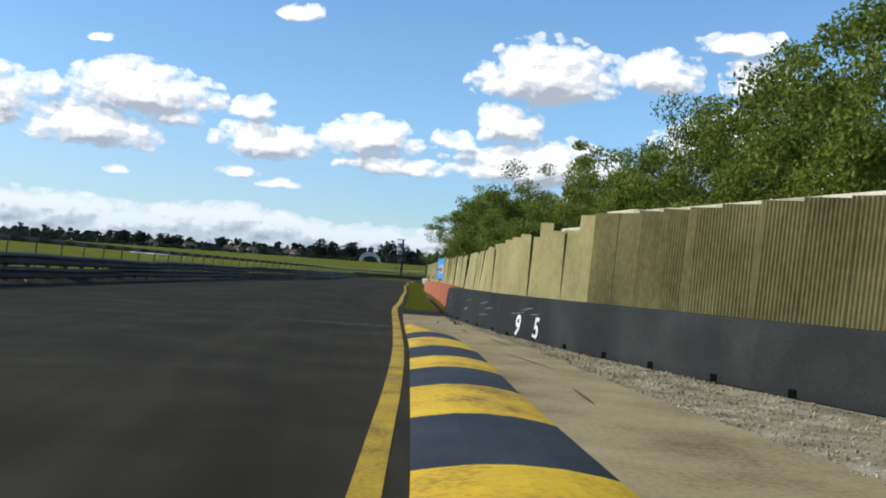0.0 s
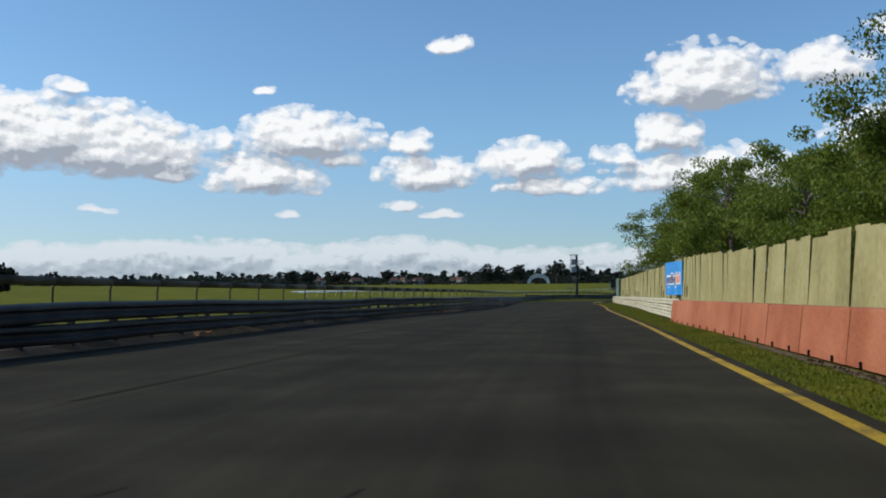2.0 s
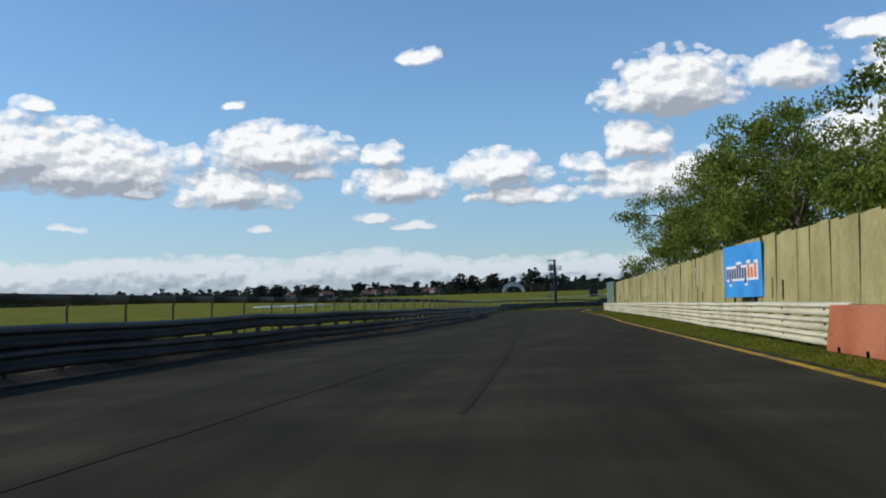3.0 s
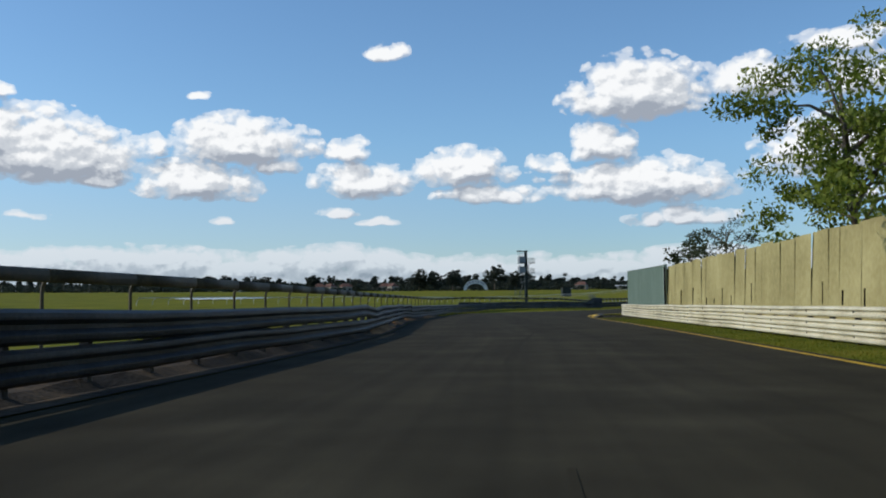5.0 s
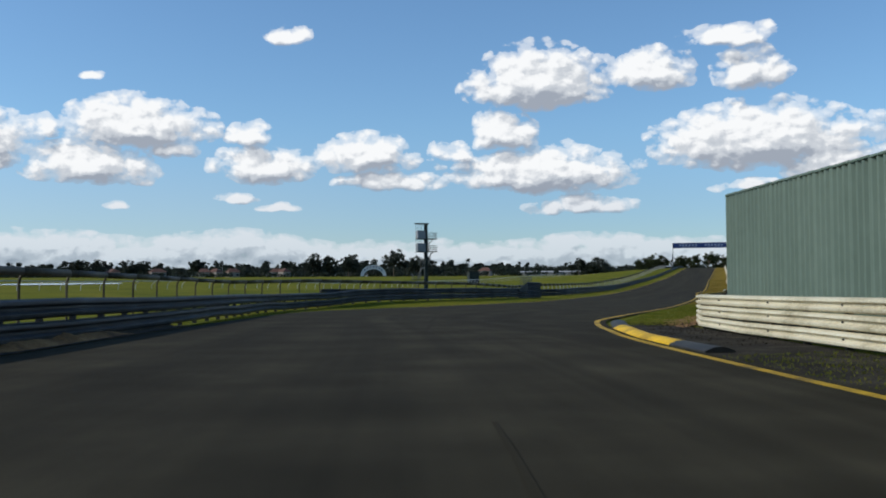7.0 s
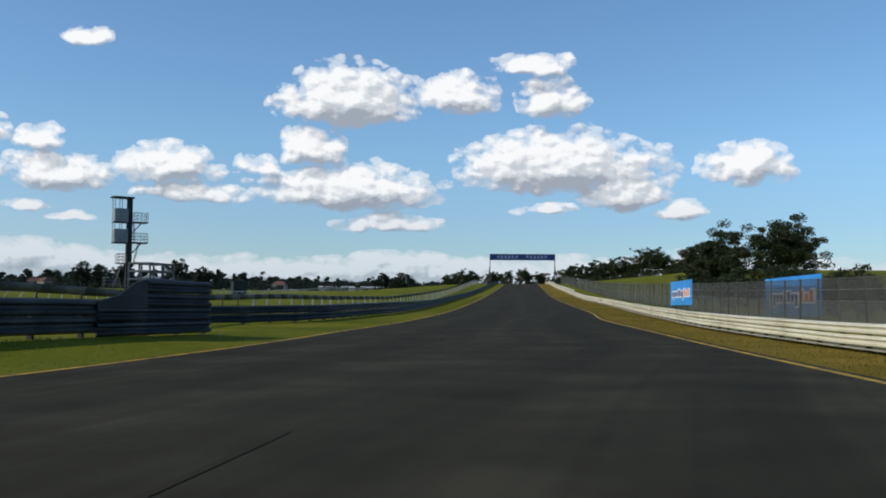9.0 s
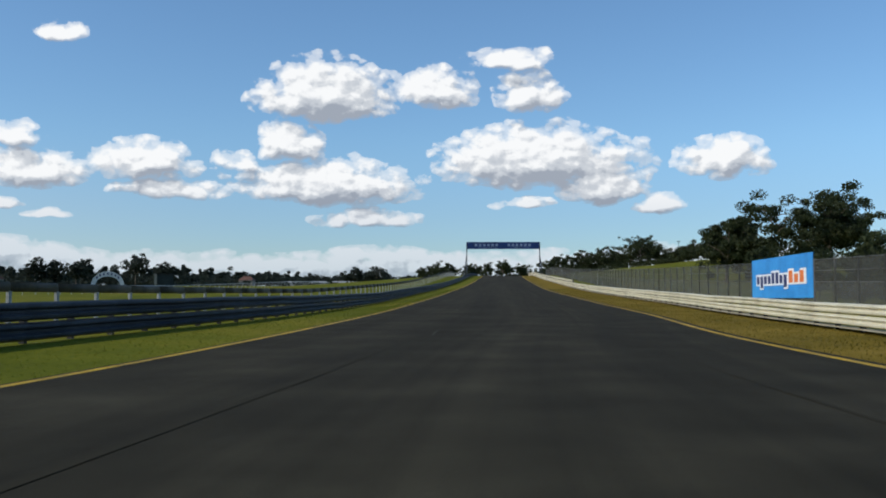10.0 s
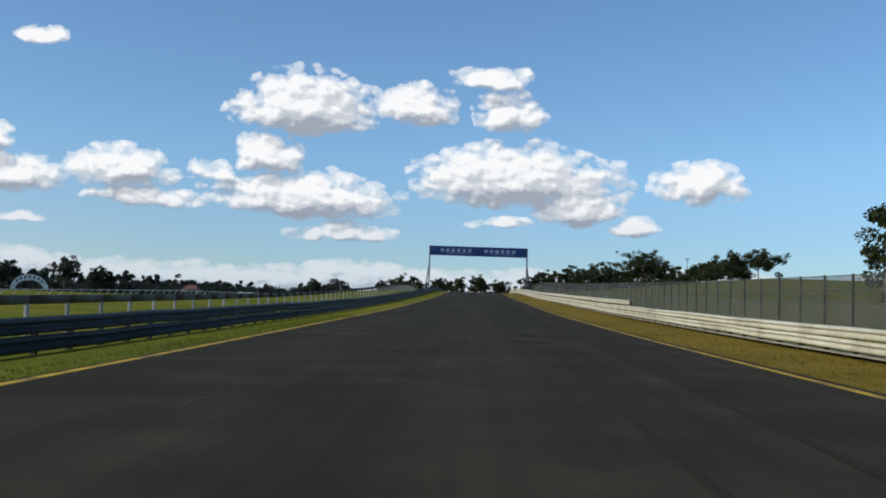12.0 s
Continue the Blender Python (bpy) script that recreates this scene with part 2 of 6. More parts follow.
GRASS = material("grass", [(0.066, 0.080, 0.005), (0.122, 0.130, 0.009), (0.20, 0.165, 0.018)], 0.12, 7.0, 0.95, bump=0.6, bump_scale=25, spec=0.04)
ASPHALT = material("asphalt", [(0.0232, 0.0202, 0.0124), (0.0362, 0.0316, 0.0193), (0.060, 0.0530, 0.0330)], 0.5, 60.0, 0.90, spread=0.8, bump=0.3, bump_scale=120, spec=0.05)
DRY_GRASS = material("dry_grass", [(0.11, 0.083, 0.010), (0.19, 0.130, 0.016), (0.27, 0.18, 0.032)], 0.3, 7.0, 0.95, bump=0.6, bump_scale=25, spec=0.04)
VERGE_GRASS = material("verge_grass", [(0.05, 0.064, 0.005), (0.105, 0.122, 0.008), (0.18, 0.15, 0.018)], 0.45, 9.0, 0.95, bump=0.6, bump_scale=25, spec=0.04)
SOIL = material("bare_soil", [(0.014, 0.010, 0.006), (0.032, 0.022, 0.012), (0.11, 0.07, 0.032)], 0.6, 12.0, 0.95, bump=0.9, bump_scale=14, spread=0.6)
streak(ASPHALT, 0.17)
OLD_ASPHALT = material("old_asphalt", [(0.011, 0.009, 0.006), (0.028, 0.024, 0.017), (0.075, 0.064, 0.046)], 0.9, 22.0, 0.95, bump=0.9, bump_scale=30, spec=0.1)
YELLOW = material("yellow_paint", [(0.08, 0.055, 0.010), (0.44, 0.27, 0.008), (0.60, 0.37, 0.010)], 1.4, 30.0, 0.7, bump=0.15, spread=0.45)
KERB_YELLOW = material("kerb_yellow_paint", [(0.16, 0.09, 0.008), (0.72, 0.43, 0.004), (0.86, 0.56, 0.006)], 1.2, 18.0, 0.6, bump=0.15, spread=0.62)
KERB_BLACK = material("kerb_black_paint", [(0.0150, 0.0145, 0.0120), (0.0265, 0.0258, 0.0215), (0.050, 0.049, 0.042)], 1.5, 25.0, 0.6, bump=0.15)
CONCRETE = material("concrete", [(0.13, 0.09, 0.035), (0.33, 0.25, 0.115), (0.45, 0.355, 0.18)], 0.9, 20.0, 0.9, bump=0.3, spread=0.7)
GRAVEL = material("gravel", [(0.10, 0.078, 0.04), (0.31, 0.26, 0.155), (0.52, 0.45, 0.31)], 2.0, 28.0, 0.95, bump=1.0, bump_scale=30, spread=0.6)
BLACK_WALL = material("black_painted_concrete", [(0.020, 0.0215, 0.0195), (0.029, 0.031, 0.0285), (0.046, 0.048, 0.044)], 0.9, 30.0, 0.8, bump=0.08, per_object=0.12, spec=0.12)
RED_WALL = material("red_painted_concrete", [(0.26, 0.070, 0.028), (0.38, 0.115, 0.050), (0.46, 0.17, 0.085)], 0.6, 18.0, 0.8, bump=0.3, per_object=0.15)
DARK_GAP = material("dark_gap", [(0.003, 0.003, 0.003), (0.006, 0.0055, 0.005)], 2, 20, 0.95, spec=0.05)
TAN_SHEET = material("tan_corrugated_sheet", [(0.25, 0.215, 0.085), (0.34, 0.295, 0.125), (0.42, 0.37, 0.17)], 0.5, 6.0, 0.65, bump=0.1, per_object=0.10)
GREEN_SHEET = material("green_corrugated_sheet", [(0.085, 0.125, 0.098), (0.115, 0.165, 0.13), (0.145, 0.20, 0.16)], 0.25, 3.0, 0.6, bump=0.0, spread=0.9, per_object=0.12)
CREAM_SHEET = material("cream_sheet", [(0.36, 0.31, 0.10), (0.44, 0.385, 0.14), (0.50, 0.44, 0.18)], 0.5, 8.0, 0.65, bump=0.1)
# outer rails' steel: shade of the side turned from the sun darkens the colour
STEEL = material("shaded_galvanised_steel", [(0.013, 0.014, 0.015), (0.027, 0.029, 0.030), (0.060, 0.062, 0.062)], 0.8, 14.0, 0.55, metal=0.3, bump=0.12, per_object=0.2)
WHITE_RAIL = material("white_painted_steel", [(0.32, 0.28, 0.17), (0.60, 0.55, 0.40), (0.70, 0.66, 0.51)], 0.7, 10.0, 0.55, bump=0.08, spread=0.7, per_object=0.15)
POST_STEEL = material("post_steel", [(0.02, 0.02, 0.02), (0.04, 0.04, 0.038), (0.08, 0.075, 0.07)], 3, 20, 0.7, metal=0.3)
# near-black steel, the shade on its track side put into the colour
DARK_STEEL = material("shaded_dark_steel", [(0.012, 0.014, 0.019), (0.022, 0.026, 0.034), (0.045, 0.05, 0.06)], 0.9, 12.0, 0.6, metal=0.2, bump=0.12, per_object=0.2)
SAND = material("pale_sand", [(0.22, 0.17, 0.09), (0.42, 0.35, 0.22), (0.58, 0.50, 0.34)], 1.5, 14.0, 0.95, bump=0.5, spread=0.6)
BARK = material("bark", [(0.06, 0.045, 0.03), (0.14, 0.11, 0.08), (0.26, 0.22, 0.17)], 2.0, 14.0, 0.95, bump=0.8)


def leaf_material(name, dark, mid, light):
    m = bpy.data.materials.new(name)
    m.use_nodes = True
    nd, ln = m.node_tree.nodes, m.node_tree.links
    bsdf = nd["Principled BSDF"]
    geo = nd.new("ShaderNodeNewGeometry")
    n = nd.new("ShaderNodeTexNoise")
    n.inputs["Scale"].default_value = 0.45
    ln.new(geo.outputs["Position"], n.inputs["Vector"])
    add = nd.new("ShaderNodeMath")
    add.operation = "MULTIPLY_ADD"
    ln.new(geo.outputs["Random Per Island"], add.inputs[0])
    add.inputs[1].default_value = 0.55
    ln.new(n.outputs[0], add.inputs[2])
    r = nd.new("ShaderNodeValToRGB")
    r.color_ramp.elements.new(0.5)
    for e, p, c in zip(r.color_ramp.elements, (0.4, 0.75, 1.05), (dark, mid, light)):
        e.position, e.color = min(p, 1.0), (*c, 1)
    ln.new(add.outputs[0], r.inputs[0])
    ln.new(r.outputs[0], bsdf.inputs["Base Color"])
    bsdf.inputs["Roughness"].default_value = 0.6
    bsdf.inputs["Specular IOR Level"].default_value = 0.25
    trans = nd.new("ShaderNodeBsdfTranslucent")
    ln.new(r.outputs[0], trans.inputs[0])
    mix = nd.new("ShaderNodeMixShader")
    mix.inputs[0].default_value = 0.42
    ln.new(bsdf.outputs[0], mix.inputs[1])
    ln.new(trans.outputs[0], mix.inputs[2])
    ln.new(mix.outputs[0], nd["Material Output"].inputs[0])
    return m


LEAF_BRIGHT = leaf_material("willow_leaf", (0.055, 0.08, 0.010), (0.14, 0.185, 0.02), (0.25, 0.29, 0.045))
LEAF_DARK = leaf_material("gum_leaf", (0.016, 0.024, 0.009), (0.034, 0.046, 0.016), (0.07, 0.082, 0.03))
# far woods: gum green with the haze of distance mixed into the colour
LEAF_FAR = leaf_material("hazed_far_leaf", (0.016, 0.023, 0.017), (0.027, 0.037, 0.026), (0.048, 0.060, 0.040))


# ---------------------------------------------------------------- the lie of the land
SLOPE_S = (-400, 200, 240, 260, 280, 300, 320, 350, 400, 480, 520, 560, 600, 640, 760, 900, 3000)
SLOPE_Z = (0, 0, .02, .1, .38, .75, 1.2, 1.95, 3.4, 6.3, 8.0, 9.5, 10.2, 10.0, 6.0, 3.0, 3.0)


def slope(s):
    return sum(np.interp(s + k, SLOPE_S, SLOPE_Z) for k in (-14, -7, 0, 7, 14)) / 5


# the track: its edge on the inside of the bend and, across from it, its other edge
EDGES = [
    ((-4.6, -70), (-13.0, -70)), ((-0.85, -12), (-11.2, -12)), ((0.17, 2.9), (-11.1, 3)), ((0.43, 6.6), (-11.1, 10)), ((0.74, 12), (-11.0, 16)), ((1.06, 20), (-10.9, 25)),
    ((1.45, 30), (-10.4, 40)), ((2.0, 38), (-9.8, 50)), ((2.85, 52), (-9.1, 64)), ((3.9, 69), (-7.9, 82)),
    ((5.0, 90), (-5.6, 98)), ((5.85, 106), (-4.7, 112)), ((6.7, 117), (-3.5, 125)), ((7.6, 131), (-2.75, 138)),
    ((8.3, 143), (-2.75, 150)), ((9.0, 158), (-2.95, 165)), ((9.5, 170), (-2.2, 178)), ((10.15, 180), (-1.5, 190)),
    ((10.9, 185.5), (-0.6, 200)), ((11.4, 188.5), (0.2, 207)), ((12.3, 192.4), (1.75, 213.5)), ((13.4, 195.4), (5.2, 219)),
    ((16.3, 202), (10.5, 228)), ((21.8, 214), (14.6, 235.3)), ((25.8, 223.7), (18.5, 242.3)), ((31.5, 238), (22.6, 251.5)),
    ((39.0, 257.5), (26.2, 260.3)), ((42.2, 266.0), (28.6, 266.2)), ((47.9, 282.0), (35.0, 280.6)),
    ((54.76, 298.14), (43.66, 301.85)), ((61.91, 316.85), (50.86, 320.54)), ((71.16, 341.18), (60.15, 344.86)), ((81.72, 369.3), (70.9, 372.91)), ((108.61, 438.36), (97.7, 442.01)),
    ((144.79, 531.75), (133.79, 535.43)), ((162.84, 578.46), (151.83, 582.14)), ((206.22, 690.53), (195.22, 694.21)), ((307.39, 952.06), (296.38, 955.74)),
]


def smooth_curve(points, step):
    """Catmull-Rom through the points, with a point about every step metres."""
    p = [Vector(q) for q in points]
    p = [2 * p[0] - p[1]] + p + [2 * p[-1] - p[-2]]
    out = []
    for a, b, c, d in zip(p, p[1:], p[2:], p[3:]):
        n = max(1, round((c - b).length / step))
        for k in range(n):
            t = k / n
            out.append(0.5 * ((2 * b) + (c - a) * t + (2 * a - 5 * b + 4 * c - d) * t * t + (3 * b - a - 3 * c + d) * t ** 3))
    out.append(p[-2])
    return out


def even(points, step):
    """Points at even distances along a polyline, and the heading at each."""
    out, left = [], 0.0
    for a, b in zip(points, points[1:]):
        length = (b - a).length
        way = (b - a) / length if length else Vector((0, 1))
        while left <= length:
            out.append((a + way * left, math.atan2(way.y, way.x)))
            left += step
        left -= length
    return out


pairs = smooth_curve([(*r, *l) for r, l in EDGES], 2.5)
RIGHT_EDGE = [Vector((q[0], q[1])) for q in pairs]
LEFT_EDGE = [Vector((q[2], q[3])) for q in pairs]
MIDDLE = np.array([((q[0] + q[2]) / 2, (q[1] + q[3]) / 2) for q in pairs])
HALF = np.array([math.hypot(q[0] - q[2], q[1] - q[3]) / 2 for q in pairs])
AHEAD = np.gradient(MIDDLE, axis=0)


def land(x, y):
    """Height of the ground: level with the track beside it, rising gently to the far woods."""
    x, y = np.asarray(x, float), np.asarray(y, float)
    flat = np.stack([x.ravel(), y.ravel()], 1)
    gap, side, along = np.empty(len(flat)), np.empty(len(flat)), np.empty(len(flat))
    for k in range(0, len(flat), 2000):
        d = flat[k:k + 2000, None] - MIDDLE[None]
        dist = np.hypot(d[..., 0], d[..., 1])
        n = dist.argmin(1)
        gap[k:k + 2000] = dist[np.arange(len(n)), n] - HALF[n]
        e = d[np.arange(len(n)), n]
        side[k:k + 2000] = e[:, 0] * AHEAD[n, 1] - e[:, 1] * AHEAD[n, 0]
        along[k:k + 2000] = MIDDLE[n] @ np.array((0.317, 0.948))
    here = slope(flat @ np.array((0.317, 0.948)))
    near = slope(along)
    far = 0.0165 * np.maximum(0, np.hypot(flat[:, 0], flat[:, 1] - 100) - 110)
    far = np.minimum(far, 17 + 0.004 * np.hypot(flat[:, 0], flat[:, 1]))
    w = np.clip((gap - 6) / 60, 0, 1)
    w = w * w * (3 - 2 * w)
    bank = np.where(side > 0, 1, 0) * np.clip((gap - 8) / 60, 0, 1) * np.interp(along, (310, 400, 520, 700), (0, 1.6, 4.5, 8.5))
    dip = np.where(side < 0, 1, 0) * np.clip((gap - 0.6) / 4, 0, 1) * np.clip((along - 285) / 50, 0, 1) * np.clip((520 - along) / 90, 0, 1) * 0.5
    dip = dip * (1 + 0.8 * np.clip((gap - 6) / 8, 0, 1))
    rise = np.where(side < 0, 1, 0) * np.clip((gap - 0.3) / 2.5, 0, 1) * np.interp(along, (178, 200, 243, 262), (0, 0.28, 0.28, 0))
    z = np.where(gap < 6, here, (1 - w) * np.where(gap < 12, here, near) + w * np.where(side > 0, np.maximum(far, near), far)) + bank - dip + rise
    return z.reshape(x.shape) if x.shape else float(z[0])


def ground_z(p):
    return land(p[0], p[1])


# ---------------------------------------------------------------- building helpers
def mesh_of(bm, name, *mats, smooth=False):
    me = bpy.data.meshes.new(name)
    bm.to_mesh(me)
    bm.free()
    for m in mats:
        me.materials.append(m)
    if smooth:
        me.shade_smooth()
    return me


def part(name, bm, mat, parent=None, label="", smooth=False):
    ob = new(name, mesh_of(bm, name, mat, smooth=smooth))
    ob.parent = parent
    return tagged(ob, label=label)


def piece(name, me, parent, m):
    """One more object on a mesh that alike pieces share."""
    ob = new(name, me)
    ob.parent = parent
    ob.matrix_basis = m
    return ob


def box(bm, x0, y0, z0, x1, y1, z1, bevel=0.0):
    made = bmesh.ops.create_cube(bm, size=1.0)["verts"]
    for v in made:
        v.co = Vector(((x0 + x1) / 2 + v.co.x * (x1 - x0), (y0 + y1) / 2 + v.co.y * (y1 - y0), (z0 + z1) / 2 + v.co.z * (z1 - z0)))
    if bevel:
        edges = list({e for v in made for e in v.link_edges})
        bmesh.ops.bevel(bm, geom=edges, offset=bevel, segments=2, affect="EDGES")
    return bm


def tube(bm, a, b, r0, r1=None, sides=8):
    a, b = Vector(a), Vector(b)
    r1 = r0 if r1 is None else r1
    turn = (b - a).to_track_quat("Z", "Y").to_matrix()
    rings = []
    for c, r in ((a, r0), (b, r1)):
        rings.append([bm.verts.new(c + turn @ Vector((r * math.cos(t), r * math.sin(t), 0))) for t in (2 * math.pi * k / sides for k in range(sides))])
    for k in range(sides):
        bm.faces.new((rings[0][k], rings[0][(k + 1) % sides], rings[1][(k + 1) % sides], rings[1][k]))
    bm.faces.new(rings[0][::-1])
    bm.faces.new(rings[1])
    return bm


def ribbon(left, right, z, thick=0.0):
    """A strip between two lines of points; z(p) gives its height."""
    bm = bmesh.new()
    rows = [[bm.verts.new((p.x, p.y, z(p))) for p in (a, b)] for a, b in zip(left, right)]
    for (a, b), (c, d) in zip(rows, rows[1:]):
        bm.faces.new((a, b, d, c))
    return bm


def beside(points, off):
    """The line moved sideways: to its right when off is positive."""
    out = []
    for k, p in enumerate(points):
        a, b = points[max(k - 1, 0)], points[min(k + 1, len(points) - 1)]
        w = (b - a).normalized()
        out.append(p + Vector((w.y, -w.x)) * off)
    return out


def extrude_profile(profile, length, closed=True):
    """A bar along +x with the given (y, z) outline."""
    bm = bmesh.new()
    ends = [[bm.verts.new((x, y, z)) for y, z in profile] for x in (0, length)]
    n = len(profile)
    for k in range(n if closed else n - 1):
        bm.faces.new((ends[0][k], ends[1][k], ends[1][(k + 1) % n], ends[0][(k + 1) % n]))
    if closed:
        bm.faces.new(ends[0])
        bm.faces.new(ends[1][::-1])
    bmesh.ops.recalc_face_normals(bm, faces=bm.faces)
    return bm


def thing(name, label, category, group="", kind=""):
    return tagged(new(name), label, category, group, kind)
# ---------------------------------------------------------------- ground, track and kerbs
def make_ground():
    def axis(lo, a, b, hi, fine):
        out = list(np.arange(a, b, fine))
        step, v = fine, a
        while v > lo:
            step *= 1.18
            v -= step
            out.insert(0, v)
        step, v = fine, out[-1]
        while v < hi:
            step *= 1.18
            v += step
            out.append(v)
        return np.array(out)

    xs, ys = axis(-2600, -40, 190, 2600, 3.0), axis(-900, -40, 640, 3600, 4.0)
    gx, gy = np.meshgrid(xs, ys)
    gz_ = land(gx, gy) - 0.05
    n, m = len(ys), len(xs)
    verts = np.stack([gx.ravel(), gy.ravel(), gz_.ravel()], 1).tolist()
    faces = [(r * m + c, r * m + c + 1, (r + 1) * m + c + 1, (r + 1) * m + c) for r in range(n - 1) for c in range(m - 1)]
    me = bpy.data.meshes.new("ground")
    me.from_pydata(verts, [], faces)
    me.materials.append(GRASS)
    me.shade_smooth()
    tagged(new("ground", me), "mown green and dry grass fields around the race track", "ground", kind="structure")


make_ground()
def make_road():
    """The asphalt, with a map that runs across (x) and along (y) the track, in metres."""
    bm = bmesh.new()
    uv = bm.loops.layers.uv.new("lane")
    cols, rows, run, where = 9, [], 0.0, {}
    outer = beside(RIGHT_EDGE, 0.3)
    for k, (a, b) in enumerate(zip(LEFT_EDGE, outer)):
        run += (MIDDLE[k][1] - MIDDLE[k - 1][1]) if k else 0.0
        row = []
        for c in range(cols):
            p = a.lerp(b, c / (cols - 1))
            v = bm.verts.new((p.x, p.y, ground_z(p)))
            where[v] = ((b - a).length * c / (cols - 1), run)
            row.append(v)
        rows.append(row)
    for r, q in zip(rows, rows[1:]):
        for c in range(cols - 1):
            bm.faces.new((r[c], r[c + 1], q[c + 1], q[c]))
    for f in bm.faces:
        for loop in f.loops:
            loop[uv].uv = where[loop.vert]
    return part("road", bm, ASPHALT, smooth=True)


road = make_road()
tagged(road, "dark grey worn asphalt race track with faint tyre marks", "road", kind="structure")

stop = max(k for k, p in enumerate(RIGHT_EDGE) if p.y < 600)
line_r = beside(RIGHT_EDGE[:stop], 0.09)
line_r2 = beside(RIGHT_EDGE[:stop], -0.09)
tagged(part("edge_line", ribbon(line_r2, line_r, lambda p: ground_z(p) + 0.004), YELLOW), "worn yellow painted edge line on the asphalt", "road marking", kind="structure")
first = min(k for k, p in enumerate(LEFT_EDGE) if p.y > 222)
line_l = LEFT_EDGE[first:stop]
tagged(part("edge_line", ribbon(beside(line_l, 0.1), beside(line_l, 0.26), lambda p: ground_z(p) + 0.004), YELLOW), "thin yellow painted edge line beside the grass verge", "road marking", kind="structure")


# ---------------------------------------------------------------- concrete barriers along the inside
WALL = smooth_curve([(14, -22), (10, -8), (7.0, 2), (5.1, 9.0), (4.2, 13), (3.5, 17), (3.1, 22), (3.0, 25.6), (3.45, 32), (4.1, 42), (4.75, 54), (5.5, 71)], 0.5)
UNIT = 3.2


def barrier_mesh(mat):
    bm = bmesh.new()
    profile = [(-0.13, 0.89), (0.16, 0.89), (0.19, 0.865), (0.24, 0.30), (0.30, 0.09), (0.30, 0.0), (-0.25, 0.0), (-0.25, 0.09), (-0.155, 0.865)]
    profile = [(-y, z) for y, z in profile]
    ends = [[bm.verts.new((x, y, z)) for y, z in profile] for x in (0.012, UNIT - 0.012)]
    n = len(profile)
    for k in range(n):
        bm.faces.new((ends[0][k], ends[1][k], ends[1][(k + 1) % n], ends[0][(k + 1) % n]))
    bm.faces.new(ends[0])
    bm.faces.new(ends[1][::-1])
    bmesh.ops.recalc_face_normals(bm, faces=bm.faces)
    return mesh_of(bm, "body", mat)


def slot_mesh():
    return mesh_of(box(bmesh.new(), -0.07, -0.05, 0.0, 0.07, 0.02, 0.11, 0.008), "lifting_slot", DARK_GAP)


BLACK_BODY, RED_BODY, SLOT = barrier_mesh(BLACK_WALL), barrier_mesh(RED_WALL), slot_mesh()


def concrete_barrier(at, heading, z, red, n):
    lean = random.uniform(-0.08, 0.08)
    m = pose(at.x, at.y, z + random.uniform(-0.004, 0.005), lean, 0, math.degrees(heading) + random.uniform(-0.1, 0.1))
    ob = thing("concrete_barrier", "red painted concrete barrier with small lifting slots" if red else "black painted concrete barrier scuffed with white marks", "barrier", "concrete barriers along the track")
    ob.matrix_basis = m
    piece("body", RED_BODY if red else BLACK_BODY, ob, Matrix())
    for x in (0.8, 2.4):
        piece("lifting_slot", SLOT, ob, pose(x, 0.245, -0.005))
    rnd = random.Random(n * 7 + 1)
    if not red and 12 < at.y:
        for _ in range(3):
            part("scuff", scuff(rnd), SCUFF, ob, "rubbed white scuff")
    return ob


def on_face(x, z, out=0.004):
    """A place on the track side of a barrier."""
    return (x, 0.25 - (z - 0.09) * 0.1226 + out, z)


def scuff(rnd):
    bm = bmesh.new()
    x, z, length, fall = rnd.uniform(0.3, 2.2), rnd.uniform(0.35, 0.7), rnd.uniform(0.5, 1.1), rnd.uniform(-0.10, -0.02)
    rows = []
    for k in range(9):
        f = k / 8
        w = 0.009 * math.sin(math.pi * f) * rnd.uniform(0.4, 1.4) + 0.002
        c = z + fall * f
        rows.append([bm.verts.new(on_face(x + length * f, c - w)), bm.verts.new(on_face(x + length * f, c + w))])
    for a, b in zip(rows, rows[1:]):
        bm.faces.new((a[0], a[1], b[1], b[0]))
    return bm


SCUFF = material("white_scuff", [(0.05, 0.05, 0.05), (0.16, 0.16, 0.155), (0.30, 0.30, 0.29)], 6.0, 40.0, 0.9, spread=0.5)


units = [(p, h) for p, h in even(WALL, UNIT)]
figure_seats = []
for n, (p, h) in enumerate(units):
    red = p.y > 24.6
    last = concrete_barrier(p + Vector((math.sin(h), -math.cos(h))) * 0.2, h, 0.0, red, n)
    for mark, y in (("9", 16.95), ("5", 15.9)):
        if p.y <= y < p.y + UNIT * math.sin(h):
            figure_seats.append((mark, last.matrix_basis @ Matrix.Translation(on_face((y - p.y) / math.sin(h), 0.08, 0.006)) @ pose(0, 0, 0, 0, 0, 180) @ pose(0, 0, 0, 83, 0, 0)))


# ---------------------------------------------------------------- sheet fence behind the barriers
FENCE = smooth_curve([(15.2, -22), (11.0, -8), (8.0, 2), (6.0, 9.0), (5.0, 13), (4.3, 17), (3.9, 22), (3.85, 25.6), (4.3, 32), (5.0, 42), (5.7, 54), (6.8, 71), (8.5, 88), (9.9, 108), (11.0, 132), (12.5, 162.4)], 0.5)
SHEET = 0.86


